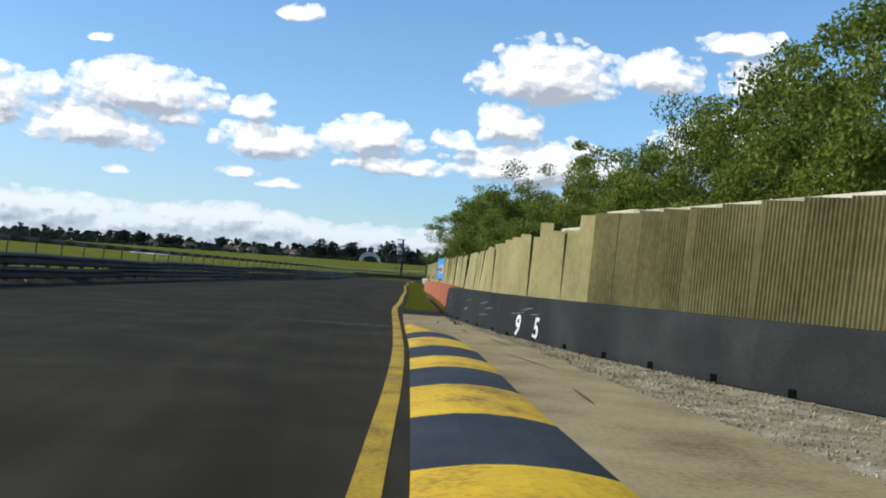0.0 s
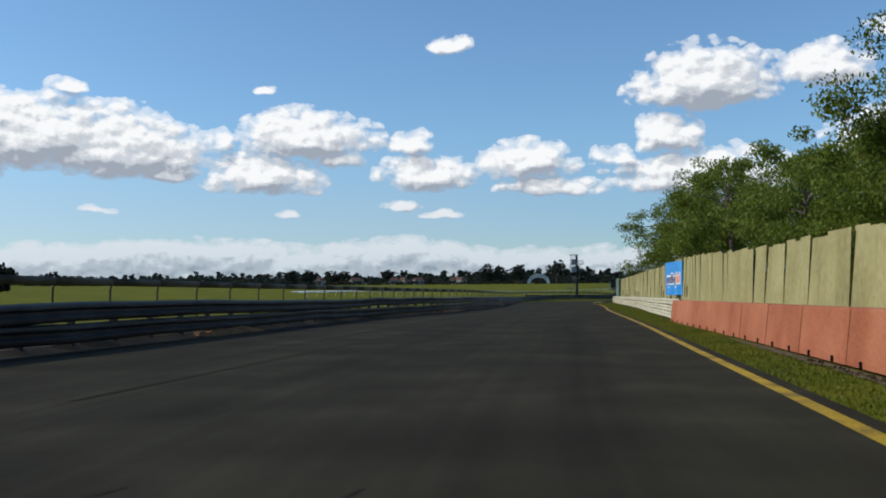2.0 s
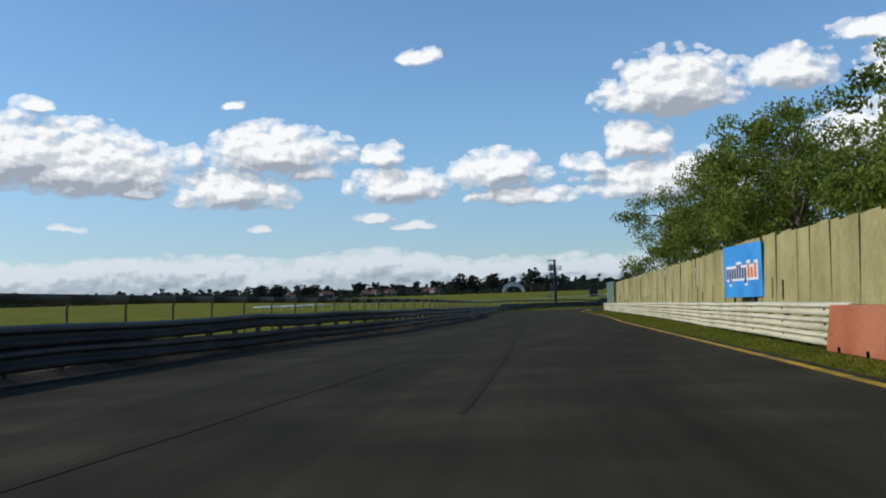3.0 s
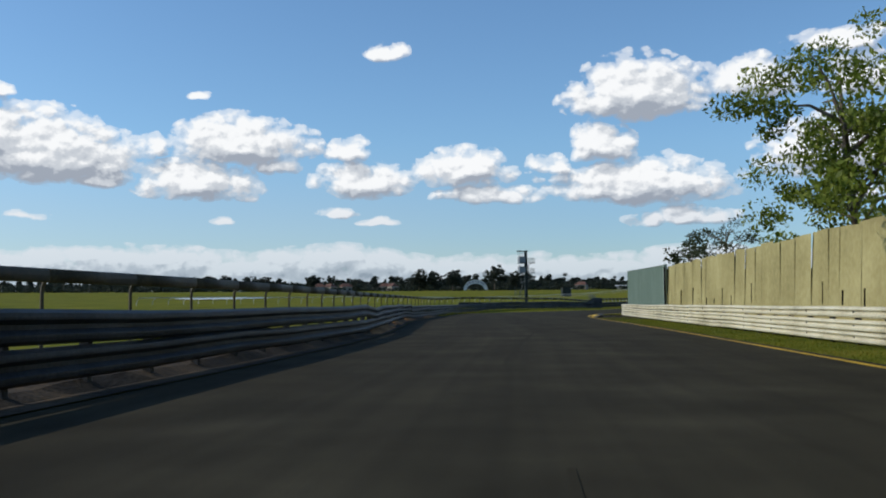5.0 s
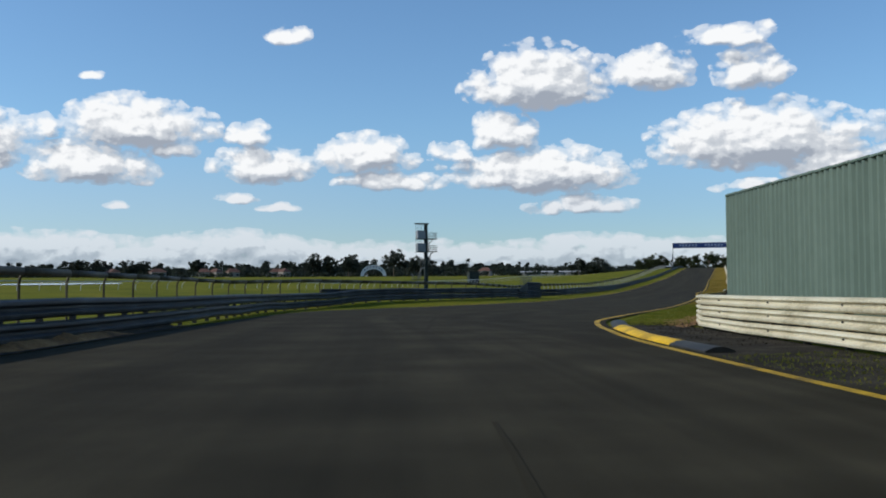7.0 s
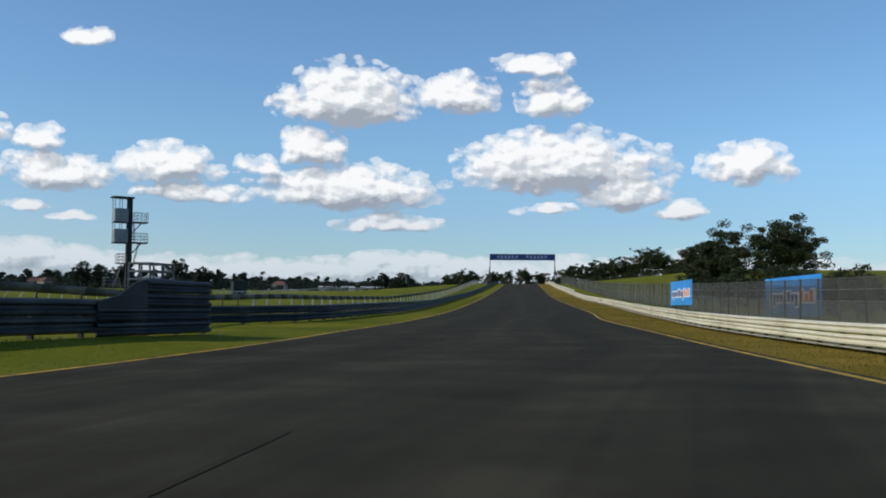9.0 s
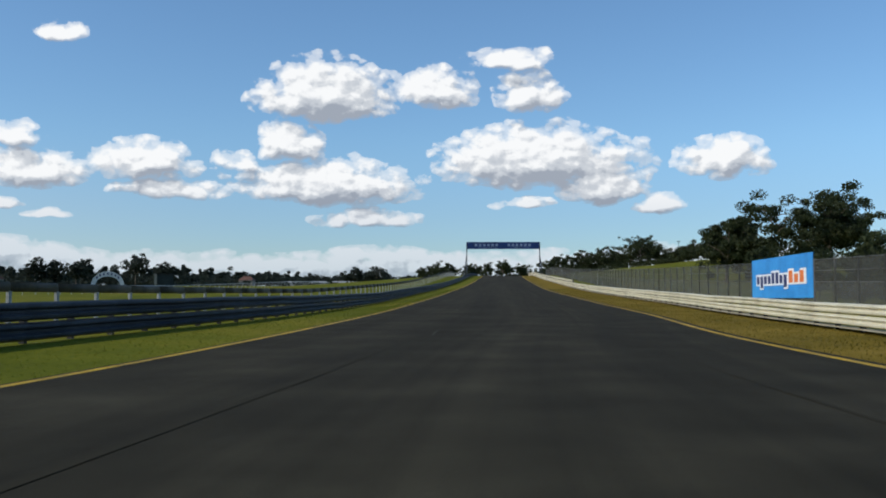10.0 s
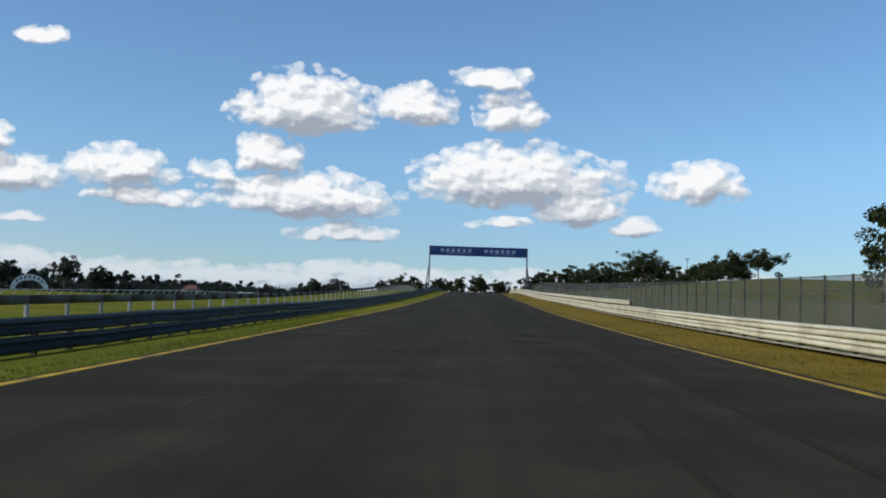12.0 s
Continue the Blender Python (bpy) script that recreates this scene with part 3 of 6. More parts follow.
def sheet_mesh(mat, width=SHEET, ribs=11, depth=0.011, name="sheet"):
    bm = bmesh.new()
    n = ribs * 8
    low, high = [], []
    for k in range(n + 1):
        x, y = width * 1.2 * k / n, depth * math.sin(2 * math.pi * k / 8)
        low.append(bm.verts.new((x, y, 0)))
        high.append(bm.verts.new((x, y, 1)))
    for k in range(n):
        bm.faces.new((low[k], low[k + 1], high[k + 1], high[k]))
    bm.normal_update()
    bmesh.ops.solidify(bm, geom=bm.faces[:], thickness=0.004)
    return mesh_of(bm, name, mat)


FENCE_Y = (-22, 12.5, 15.0, 15.5, 15.6, 17.2, 17.3, 18.4, 18.5, 21.7, 25, 34, 46, 62, 88, 162)
FENCE_TOP = (2.55, 2.50, 2.57, 2.58, 2.29, 2.31, 2.54, 2.54, 2.30, 2.2, 2.08, 2.2, 2.32, 2.5, 3.25, 3.25)
tan_fence = thing("sheet_fence", "tan corrugated sheet fence with leaning uneven panels behind the barriers", "fence")
# darker copy of the tan sheet: the deep ribs' shade is in its colour
OLIVE_SHEET = material("shaded_tan_sheet", [(0.16, 0.135, 0.05), (0.25, 0.215, 0.085), (0.36, 0.31, 0.13)], 0.6, 8.0, 0.7, bump=0.1, per_object=0.12)
TAN = sheet_mesh(TAN_SHEET)
TAN_DEEP = sheet_mesh(OLIVE_SHEET, ribs=12, depth=0.052)
rnd = random.Random(4)
for k, (p, h) in enumerate(even(FENCE, SHEET)):
    top = float(np.interp(p.y + 0.2, FENCE_Y, FENCE_TOP)) + rnd.uniform(-0.05, 0.05) * (p.y > 17)
    base = 0.05
    lean = rnd.gauss(0, 0.5) + (4 if p.y < 60 else 1.5)
    skew = rnd.gauss(-0.12, 0.012) if p.y < 14.8 else rnd.gauss(-0.10, 0.016) if p.y < 40 else rnd.gauss(-0.015, 0.006)
    m = pose(p.x, p.y, base, 0, 0, math.degrees(h)) @ pose(0, 0, 0, lean, rnd.gauss(0, 0.5), rnd.gauss(0, 0.4) - 0.4) @ Matrix(((1, 0, skew, 0), (0, 1, 0, 0), (0, 0, 1, 0), (0, 0, 0, 1))) @ Matrix.Diagonal((1, 1, top - base, 1))
    piece("sheet", TAN_DEEP if p.y < 14.8 else TAN, tan_fence, m)
cleft_rnd = random.Random(21)
for p, h in even([q for q in FENCE if 84 < q.y < 160], 1.72):
    if cleft_rnd.random() < 0.5:
        low, high, wide = cleft_rnd.uniform(0.8, 1.0), cleft_rnd.uniform(1.15, 1.8), cleft_rnd.uniform(0.006, 0.018)
        bm = bmesh.new()
        front = [bm.verts.new((x, 0.035, z)) for x, z in ((-wide, low), (wide, low), (wide * 0.4, (low + high) / 2), (0.004, high), (-0.004, high), (-wide * 0.3, (low + high) / 2))]
        rear = [bm.verts.new((v.co.x, -0.02, v.co.z)) for v in front]
        bm.faces.new(front)
        for k in range(6):
            bm.faces.new((front[k], rear[k], rear[(k + 1) % 6], front[(k + 1) % 6]))
        cleft = part("cleft", bm, DARK_GAP, tan_fence, "dark cleft between the sheets")
        cleft.matrix_basis = pose(p.x, p.y, 0.05, 0, 0, math.degrees(h)) @ pose(0, 0, 0, 1.5, 0, 0)
post_mesh = mesh_of(box(bmesh.new(), -0.05, -0.05, 0, 0.05, 0.05, 1, 0.01), "fence_post", POST_STEEL)
for k, (p, h) in enumerate(even(beside(FENCE, 0.25), 3.4)):
    piece("fence_post", post_mesh, tan_fence, pose(p.x, p.y, 0, 0, 0, math.degrees(h)) @ Matrix.Diagonal((1, 1, float(np.interp(p.y, FENCE_Y, FENCE_TOP)) - 0.2, 1)))

GREEN_LINE = [Vector((12.5, 162.6)), Vector((14.1, 184.9)), Vector((15.6, 185.0)), Vector((24.5, 185.4))]
green_fence = thing("green_sheet_fence", "tall pale green corrugated sheet fence at the bend", "fence")
GREEN = sheet_mesh(GREEN_SHEET, ribs=4, depth=0.055)
for k, (p, h) in enumerate(even(GREEN_LINE, SHEET)):
    top = float(np.interp(p.y, (162, 186), (3.25, 3.6)))
    piece("sheet", GREEN, green_fence, pose(p.x, p.y, 0.05, 0, 0, math.degrees(h)) @ Matrix.Diagonal((1, 1, top, 1)))
for k, (p, h) in enumerate(even(beside(GREEN_LINE, 0.2), 3.0)):
    piece("fence_post", post_mesh, green_fence, pose(p.x, p.y, 0, 0, 0, math.degrees(h)) @ Matrix.Diagonal((1, 1, 3.1, 1)))


CORNER = material("pale_green_trim", [(0.20, 0.26, 0.22), (0.30, 0.36, 0.31)], 1.0, 12.0, 0.6)
part("corner_trim", box(bmesh.new(), -0.09, -0.09, 0.05, 0.09, 0.09, 3.36, 0.015), CORNER, green_fence, "pale upright corner trim").location = (12.36, 162.45, 0)
part("dark_joint", box(bmesh.new(), -0.05, -0.02, 0.1, 0.05, 0.02, 3.2), DARK_GAP, green_fence).location = (12.30, 162.25, 0)
for k, (p, h) in enumerate(even(GREEN_LINE, SHEET)):
    top = float(np.interp(p.y, (162, 186), (3.25, 3.6))) + 0.05
    piece("capping", mesh_of(box(bmesh.new(), 0, -0.07, 0, SHEET, 0.07, 0.05, 0.008), "capping", GREEN_SHEET) if k == 0 else bpy.data.objects["capping"].data, green_fence, pose(p.x, p.y, top, 0, 0, math.degrees(h)))


# ---------------------------------------------------------------- guard rails
def w_profile(height=0.31, depth=0.08):
    h, d = height / 2, depth
    front = [(0, -h), (d * 0.9, -h * 0.78), (d, -h * 0.55), (d, -h * 0.42), (0.15 * d, -h * 0.14), (0.15 * d, h * 0.14), (d, h * 0.42), (d, h * 0.55), (d * 0.9, h * 0.78), (0, h)]
    return front + [(y - 0.012, z) for y, z in reversed(front)]


PANEL = 4.0
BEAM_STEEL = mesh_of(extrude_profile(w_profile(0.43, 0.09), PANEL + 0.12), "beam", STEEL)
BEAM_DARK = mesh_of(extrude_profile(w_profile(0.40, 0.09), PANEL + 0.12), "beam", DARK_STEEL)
BEAM_WHITE = mesh_of(extrude_profile(w_profile(0.285, 0.10), PANEL + 0.12), "beam", WHITE_RAIL)
RAIL_POST = mesh_of(box(bmesh.new(), -0.06, -0.16, -0.1, 0.06, -0.02, 1, 0.01), "post", POST_STEEL)
BOLT = mesh_of(tube(bmesh.new(), (0, 0, 0), (0, 0.03, 0), 0.022, sides=6), "bolt", POST_STEEL)


def guard_rail(line, heights, beam, label, side, wobble=0.0, seed=1, bolts=False):
    """W-beams on posts along a line; side 1 faces the left of the line, -1 its right."""
    ob = thing("guard_rail", label, "guard rail", "guard rails along the track", kind="")
    rnd = random.Random(seed)
    total = sum((q - p).length for p, q in zip(line, line[1:]))
    step = total / max(1, round(total / PANEL)) - 1e-4
    spots = even(line, step)
    lift = [[rnd.gauss(0, wobble) for _ in heights] for _ in spots]
    for n, ((p, h), (q, _)) in enumerate(zip(spots, spots[1:])):
        z0, z1 = ground_z(p), ground_z(q)
        for k, t in enumerate(heights):
            a, b = z0 + t + lift[n][k], z1 + t + lift[n + 1][k]
            tilt = math.degrees(math.atan2(b - a, (q - p).length))
            face = math.degrees(math.atan2(q.y - p.y, q.x - p.x))
            m = pose(p.x, p.y, a, 0, 0, face) @ pose(0, 0, 0, 0, -tilt, 0)
            if side < 0:
                m = m @ Matrix.Diagonal((1, -1, 1, 1))
            m = m @ Matrix.Diagonal((step / PANEL, 1, 1, 1))
            piece("beam", beam, ob, m)
            if bolts:
                for x, dz in ((0.1, 0.06), (0.1, -0.06), (PANEL / 2, 0.0)):
                    piece("bolt", BOLT, ob, m @ pose(x, 0.015, dz))
        for f in (0, 0.5):
            r = p.lerp(q, f)
            m = pose(r.x, r.y, z0 + (z1 - z0) * f, 0, 0, math.degrees(h)) @ Matrix.Diagonal((1, side, max(heights) + 0.1, 1))
            piece("post", RAIL_POST, ob, m)
    return ob


k0 = min(k for k, p in enumerate(LEFT_EDGE) if p.y > -20)
k1 = min(k for k, p in enumerate(LEFT_EDGE) if p.y > 192)
OUTER = beside(LEFT_EDGE[k0:k1], -0.65)
OUTER += smooth_curve([OUTER[-1], (-1.5, 200), (-1.2, 208), (0.2, 217), (3.2, 226), (8.0, 235), (13.5, 243.5), (17.6, 250), (20.4, 255)], 2.0)[1:]
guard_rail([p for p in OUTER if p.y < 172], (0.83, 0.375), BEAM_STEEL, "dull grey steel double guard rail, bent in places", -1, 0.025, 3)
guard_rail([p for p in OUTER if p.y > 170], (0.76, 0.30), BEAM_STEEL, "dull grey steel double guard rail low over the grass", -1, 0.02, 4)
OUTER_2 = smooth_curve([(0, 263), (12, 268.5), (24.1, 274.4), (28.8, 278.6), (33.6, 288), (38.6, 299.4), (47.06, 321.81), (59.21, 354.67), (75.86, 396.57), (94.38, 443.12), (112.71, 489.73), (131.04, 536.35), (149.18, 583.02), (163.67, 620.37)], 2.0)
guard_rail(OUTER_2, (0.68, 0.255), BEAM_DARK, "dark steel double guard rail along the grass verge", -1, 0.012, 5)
INNER = smooth_curve([(5.75, 71.6), (7.1, 90), (9.0, 114), (10.6, 140), (12.1, 164.4), (12.75, 175), (13.75, 186), (14.9, 189.5), (16.0, 192.3), (18.2, 197), (21.6, 204.3)], 2.0)
guard_rail(INNER, (0.80, 0.49, 0.18), BEAM_WHITE, "off-white painted triple guard rail with bolted joints", 1, 0.01, 7, bolts=True)
INNER_2 = smooth_curve([(20.75, 202.3), (24.0, 210.5), (34.2, 234.5), (45.17, 264.43), (51.93, 281.16), (58.59, 297.92), (65.75, 315.56), (78.72, 350.26), (84.15, 364.26), (96.32, 395.0), (112.5, 437.06), (148.3, 530.57), (166.35, 577.28)], 2.0)
guard_rail(INNER_2, (0.60, 0.28), BEAM_WHITE, "off-white painted double guard rail along the grass verge", 1, 0.01, 9)


guard_rail([p for p in INNER_2 if p.y < 213], (0.91,), BEAM_WHITE, "off-white top length of the guard rail at the bend", 1, 0.01, 13, bolts=True)


# ---------------------------------------------------------------- running rail of the infield turf track
RUN = smooth_curve([(-16.5, -10), (-16.5, 30), (-15.2, 52), (-13.7, 68), (-9.2, 109), (-6.2, 132), (-5.2, 164), (-3.9, 190), (-3.3, 203), (-2.3, 213), (-0.4, 221.5), (3.0, 230), (7.0, 237.5), (11.8, 245.5), (15.4, 252.5), (20.5, 267), (28, 290), (54.4, 356), (84, 434), (112, 506), (140, 580)], 2.0)
run_h = lambda y: float(np.interp(y, (200, 275), (1.66, 1.25)))
run_rail = thing("running_rail", "dark horse-race running rail on thin gooseneck posts", "rail")
RUN_STEP = 3.3
RAIL_DARK = material("weathered_rail", [(0.026, 0.020, 0.009), (0.050, 0.038, 0.018), (0.09, 0.07, 0.036)], 1.0, 12.0, 0.6, per_object=0.2)
profile = [(0.06 * math.cos(t), 0.145 * math.copysign(abs(math.sin(t)) ** 0.6, math.sin(t))) for t in (2 * math.pi * k / 10 for k in range(10))]
BAR = mesh_of(extrude_profile(profile, RUN_STEP + 0.05), "bar", RAIL_DARK, smooth=True)


def gooseneck():
    bm = bmesh.new()
    line = [(0, 0.07, -0.1), (0, 0.07, 1.38), (0, 0.05, 1.48), (0, 0.0, 1.58)]
    for a, b in zip(line, line[1:]):
        tube(bm, a, b, 0.036, sides=6)
    return mesh_of(bm, "post", RAIL_DARK)


GOOSE = gooseneck()
PALE_POST = mesh_of(box(bmesh.new(), -0.09, -0.06, -0.1, 0.09, 0.06, 1.5, 0.015), "post", material("pale_post", [(0.20, 0.20, 0.19), (0.32, 0.32, 0.30), (0.42, 0.42, 0.40)], 1.0, 12.0, 0.7, per_object=0.2))
spots = even(RUN, RUN_STEP)
for (p, h), (q, _) in zip(spots, spots[1:]):
    z0, z1 = ground_z(p), ground_z(q)
    face = math.degrees(math.atan2(q.y - p.y, q.x - p.x))
    tilt = math.degrees(math.atan2(z1 - z0, (q - p).length))
    piece("bar", BAR, run_rail, pose(p.x, p.y, z0 + run_h(p.y), 0, 0, face) @ pose(0, 0, 0, 0, -tilt, 0) @ Matrix.Diagonal((1, 1, float(np.interp(p.y, (150, 200, 285), (0.9, 0.6, 1.15))), 1)))
    piece("post", GOOSE if p.y < 285 else PALE_POST, run_rail, pose(p.x, p.y, z0, 0, 0, face) @ Matrix.Diagonal((1, 1, run_h(p.y) / 1.66, 1)))

# a second running rail, pale, further out along the straight
RUN_FAR = smooth_curve([(-52, 260), (-22, 308), (10, 372), (44, 452), (80, 540), (98, 590)], 3.0)
far_rail = thing("running_rail", "pale running rail on slanting arms far out on the turf", "rail")
PALE_RAIL = material("pale_rail", [(0.30, 0.30, 0.28), (0.42, 0.42, 0.40), (0.52, 0.52, 0.5)], 1.0, 12.0, 0.6, per_object=0.2)
FAR_BAR = mesh_of(extrude_profile([(0.5 * y, 0.5 * z) for y, z in profile], RUN_STEP + 0.05), "bar", PALE_RAIL, smooth=True)
bm = bmesh.new()
tube(bm, (0, 0.5, -0.1), (0, 0.45, 0.6), 0.05, sides=6)
tube(bm, (0, 0.45, 0.6), (0.25, 0.0, 1.15), 0.05, sides=6)
FAR_ARM = mesh_of(bm, "post", PALE_RAIL)
spots = even(RUN_FAR, RUN_STEP)
for (p, h), (q, _) in zip(spots, spots[1:]):
    z0, z1 = ground_z(p), ground_z(q)
    face = math.degrees(math.atan2(q.y - p.y, q.x - p.x))
    tilt = math.degrees(math.atan2(z1 - z0, (q - p).length))
    piece("bar", FAR_BAR, far_rail, pose(p.x, p.y, z0 + 1.15, 0, 0, face) @ pose(0, 0, 0, 0, -tilt, 0))
    piece("post", FAR_ARM, far_rail, pose(p.x, p.y, z0, 0, 0, face))

CAP = mesh_of(box(bmesh.new(), 0, -0.07, -0.04, 1, 0.07, 0.04, 0.01), "capping", WHITE_RAIL)
cap_line = beside(FENCE, 0.0)
for (p, h), (q, _) in zip(even(cap_line, 1.2), even(cap_line, 1.2)[1:]):
    if p.y < 16.2 and not 13.9 < p.y < 15.6:
        top = float(np.interp((p.y + q.y) / 2, FENCE_Y, FENCE_TOP)) + 0.055
        lean = 0.07 * top
        face = math.atan2(q.y - p.y, q.x - p.x)
        piece("capping", CAP, tan_fence, pose(p.x + math.sin(face) * lean, p.y - math.cos(face) * lean, top, 0, 0, math.degrees(face)) @ Matrix.Diagonal((1.22, 1, 1, 1)))
# ---------------------------------------------------------------- verges, aprons and kerbs
def between(line, lo, hi):
    return [p for p in line if lo <= p.y <= hi]


def strip(name, left, right, mat, label, category, lift=0.0, ragged=0.0):
    """A strip of ground between two polylines, stretched evenly from one to the other."""
    def spread(line, n):
        d = [0.0]
        for a, b in zip(line, line[1:]):
            d.append(d[-1] + (b - a).length)
        want = np.linspace(0, d[-1], n)
        return [Vector((float(np.interp(w, d, [p.x for p in line])), float(np.interp(w, d, [p.y for p in line])))) for w in want]

    n = max(3, int(max(sum((b - a).length for a, b in zip(l, l[1:])) for l in (left, right)) / (0.3 if ragged else 1.5)))
    ls, rs = spread(left, n), spread(right, n)
    bm = bmesh.new()
    cols = 5
    rows = []
    for k, (a, b) in enumerate(zip(ls, rs)):
        if ragged:
            taper = min(1.0, 6 * k / n, 6 * (n - 1 - k) / n)
            c = a.lerp(b, 0.5)
            a = c.lerp(a, taper * (1 + ragged * (noise.noise((a.x, a.y, 4)) + 0.6 * noise.noise((a.x * 4, a.y * 4, 4)))))
            b = c.lerp(b, max(taper, 0.05))
        rows.append([bm.verts.new((*a.lerp(b, c / (cols - 1)), ground_z(a.lerp(b, c / (cols - 1))) + lift)) for c in range(cols)])
    for r, s in zip(rows, rows[1:]):
        for c in range(cols - 1):
            bm.faces.new((r[c], r[c + 1], s[c + 1], s[c]))
    return tagged(part(name, bm, mat), label, category, kind="structure")


V = Vector
edge_r = beside(RIGHT_EDGE, 0.28)
strip("verge", between(edge_r, 30, 176), [V((3.4, 30.5)), V((4.0, 42)), V((4.7, 54)), V((5.6, 71)), V((7.2, 90)), V((9.1, 114)), V((10.7, 140)), V((12.3, 165)), V((12.9, 176))],
      VERGE_GRASS, "patchy green grass verge beside the edge line", "verge", -0.02)
strip("verge", between(edge_r, 222, 560), between(beside(INNER_2, 0.3), 222, 560), DRY_GRASS, "dry yellow-brown grass verge below the rail", "verge", -0.025)
strip("verge", between(beside(LEFT_EDGE, 0.05), 190, 560), [V((-2.0, 190)), V((-1.9, 200)), V((-1.6, 208)), V((-0.2, 217)), V((2.8, 226)), V((7.6, 235)), V((13.1, 243.5)), V((17.2, 250)), V((22.5, 262)), V((26.0, 275.5))] + between(beside(OUTER_2, -0.3), 277, 560), GRASS, "green grass verge below the guard rail", "verge", -0.012)
strip("corner_verge", [V((11.9, 188.8)), V((13.2, 193.0)), V((16.8, 202.2)), V((22.2, 214.3)), V((26.2, 224))], [V((14.4, 188.6)), V((16.2, 193)), V((20.4, 202.8)), V((24.0, 211.5)), V((29.5, 224))], VERGE_GRASS, "rough grass corner behind the kerb", "verge", -0.015)
RED_SOIL = material("red_brown_soil", [(0.10, 0.052, 0.016), (0.24, 0.125, 0.042), (0.36, 0.21, 0.085)], 1.0, 14.0, 0.95, bump=0.8, bump_scale=14, spread=0.6)
strip("bare_earth", [V((13.0, 187.0)), V((14.0, 190.4)), V((16.2, 195)), V((19.0, 201))], [V((13.9, 186.6)), V((15.0, 189.8)), V((17.4, 194)), V((21.0, 202.2))], RED_SOIL, "bare brown earth along the foot of the rail", "ground", -0.003, 0.8)
strip("apron", [V((9.35, 167)), V((10.1, 176)), V((10.6, 181)), V((11.5, 187.3)), V((12.2, 189.2))], [V((12.3, 167)), V((12.8, 176)), V((13.5, 182)), V((14.0, 186.6)), V((13.0, 190.2))], OLD_ASPHALT, "dark crumbling asphalt apron behind the kerb", "ground", -0.008)
strip("apron", between(edge_r, 25.5, 31), [V((2.85, 25.5)), V((3.2, 31))], OLD_ASPHALT, "dark patched asphalt strip beside the barrier", "ground", -0.004)
strip("concrete_apron", [V((1.25, -12)), V((1.5, 2)), V((1.65, 7)), V((1.9, 13)), V((1.4, 18.6)), V((1.2, 19.2)), V((1.5, 25.6))],
      [V((5.0, -12)), V((3.6, 2)), V((3.25, 8)), V((3.2, 13)), V((3.0, 17)), V((2.78, 22)), V((2.72, 25.5))], CONCRETE, "stained pale concrete apron beside the kerb", "pavement", 0.012)
strip("gravel", [V((4.9, -12)), V((3.55, 2)), V((3.2, 8)), V((3.15, 13)), V((2.95, 17)), V((2.75, 21))], [V((11.3, -12)), V((6.9, 2)), V((4.9, 9)), V((4.0, 13)), V((3.3, 17)), V((2.95, 21))], GRAVEL, "loose grey gravel at the foot of the barrier", "gravel", 0.004)
strip("sand_strip", between(beside(INNER_2, -0.35), 245, 590), between(beside(INNER_2, 0.35), 245, 590), SAND, "pale sand along the foot of the white rail", "ground", 0.07)
TYRE = material("tyre_rubber_mark", [(0.020, 0.0178, 0.0107), (0.028, 0.0248, 0.015)], 1.0, 30.0, 0.95, spec=0.08)
ROUGH = material("coarse_asphalt", [(0.008, 0.007, 0.005), (0.020, 0.017, 0.012), (0.10, 0.09, 0.07)], 5.0, 34.0, 0.95, bump=1.0, bump_scale=36, spread=0.4)
for pts in (((-9.5, 17), (-8.4, 21), (-6.9, 26), (-5.0, 31.5), (-3.0, 37)), ((-5.5, 18), (-4.9, 22), (-4.0, 27), (-2.8, 32), (-1.6, 37))):
    line = smooth_curve(pts, 1.5)
    n = len(line)
    inner, outer = [], []
    for k, p in enumerate(line):
        w = (0.055 + 0.025 * noise.noise((k * 0.3, pts[0][0], 0))) * math.sin(math.pi * (k + 0.3) / n) ** 0.5
        way = (line[min(k + 1, n - 1)] - line[max(k - 1, 0)]).normalized()
        side = V((way.y, -way.x)) * w
        inner.append(p - side)
        outer.append(p + side)
    tagged(part("tyre_mark", ribbon(inner, outer, lambda p: ground_z(p) + 0.003), TYRE), "dark curved rubber tyre mark on the asphalt", "tyre mark", kind="structure")
FAINT_TYRE = material("faint_tyre_mark", [(0.030, 0.0262, 0.016), (0.034, 0.0297, 0.0181)], 1.0, 30.0, 0.95, spec=0.05)
for y0, y1, f0, f1, w in ((283, 372, 0.70, 0.80, 0.09), (296, 352, 0.58, 0.66, 0.06), (255, 318, 0.28, 0.40, 0.07), (262, 300, 0.80, 0.74, 0.05), (186, 236, 0.62, 0.44, 0.09), (120, 170, 0.42, 0.66, 0.07), (64, 112, 0.62, 0.50, 0.08), (40, 84, 0.38, 0.46, 0.08)):
    ks = [k for k, q in enumerate(MIDDLE) if y0 < q[1] < y1]
    inner, outer = [], []
    for n, k in enumerate(ks):
        u = n / (len(ks) - 1)
        f = f0 + (f1 - f0) * u * u * (3 - 2 * u)
        p = LEFT_EDGE[k].lerp(RIGHT_EDGE[k], f)
        side = V((AHEAD[k][1], -AHEAD[k][0])).normalized() * w * (0.35 + 0.65 * math.sin(math.pi * (0.04 + 0.92 * u))) * (0.9 + 0.4 * noise.noise((n * 0.4, f0 * 9, 0)))
        inner.append(p - side)
        outer.append(p + side)
    tagged(part("tyre_mark", ribbon(inner, outer, lambda p: ground_z(p) + 0.006), FAINT_TYRE), "faint dark tyre mark along the asphalt", "tyre mark", kind="structure")
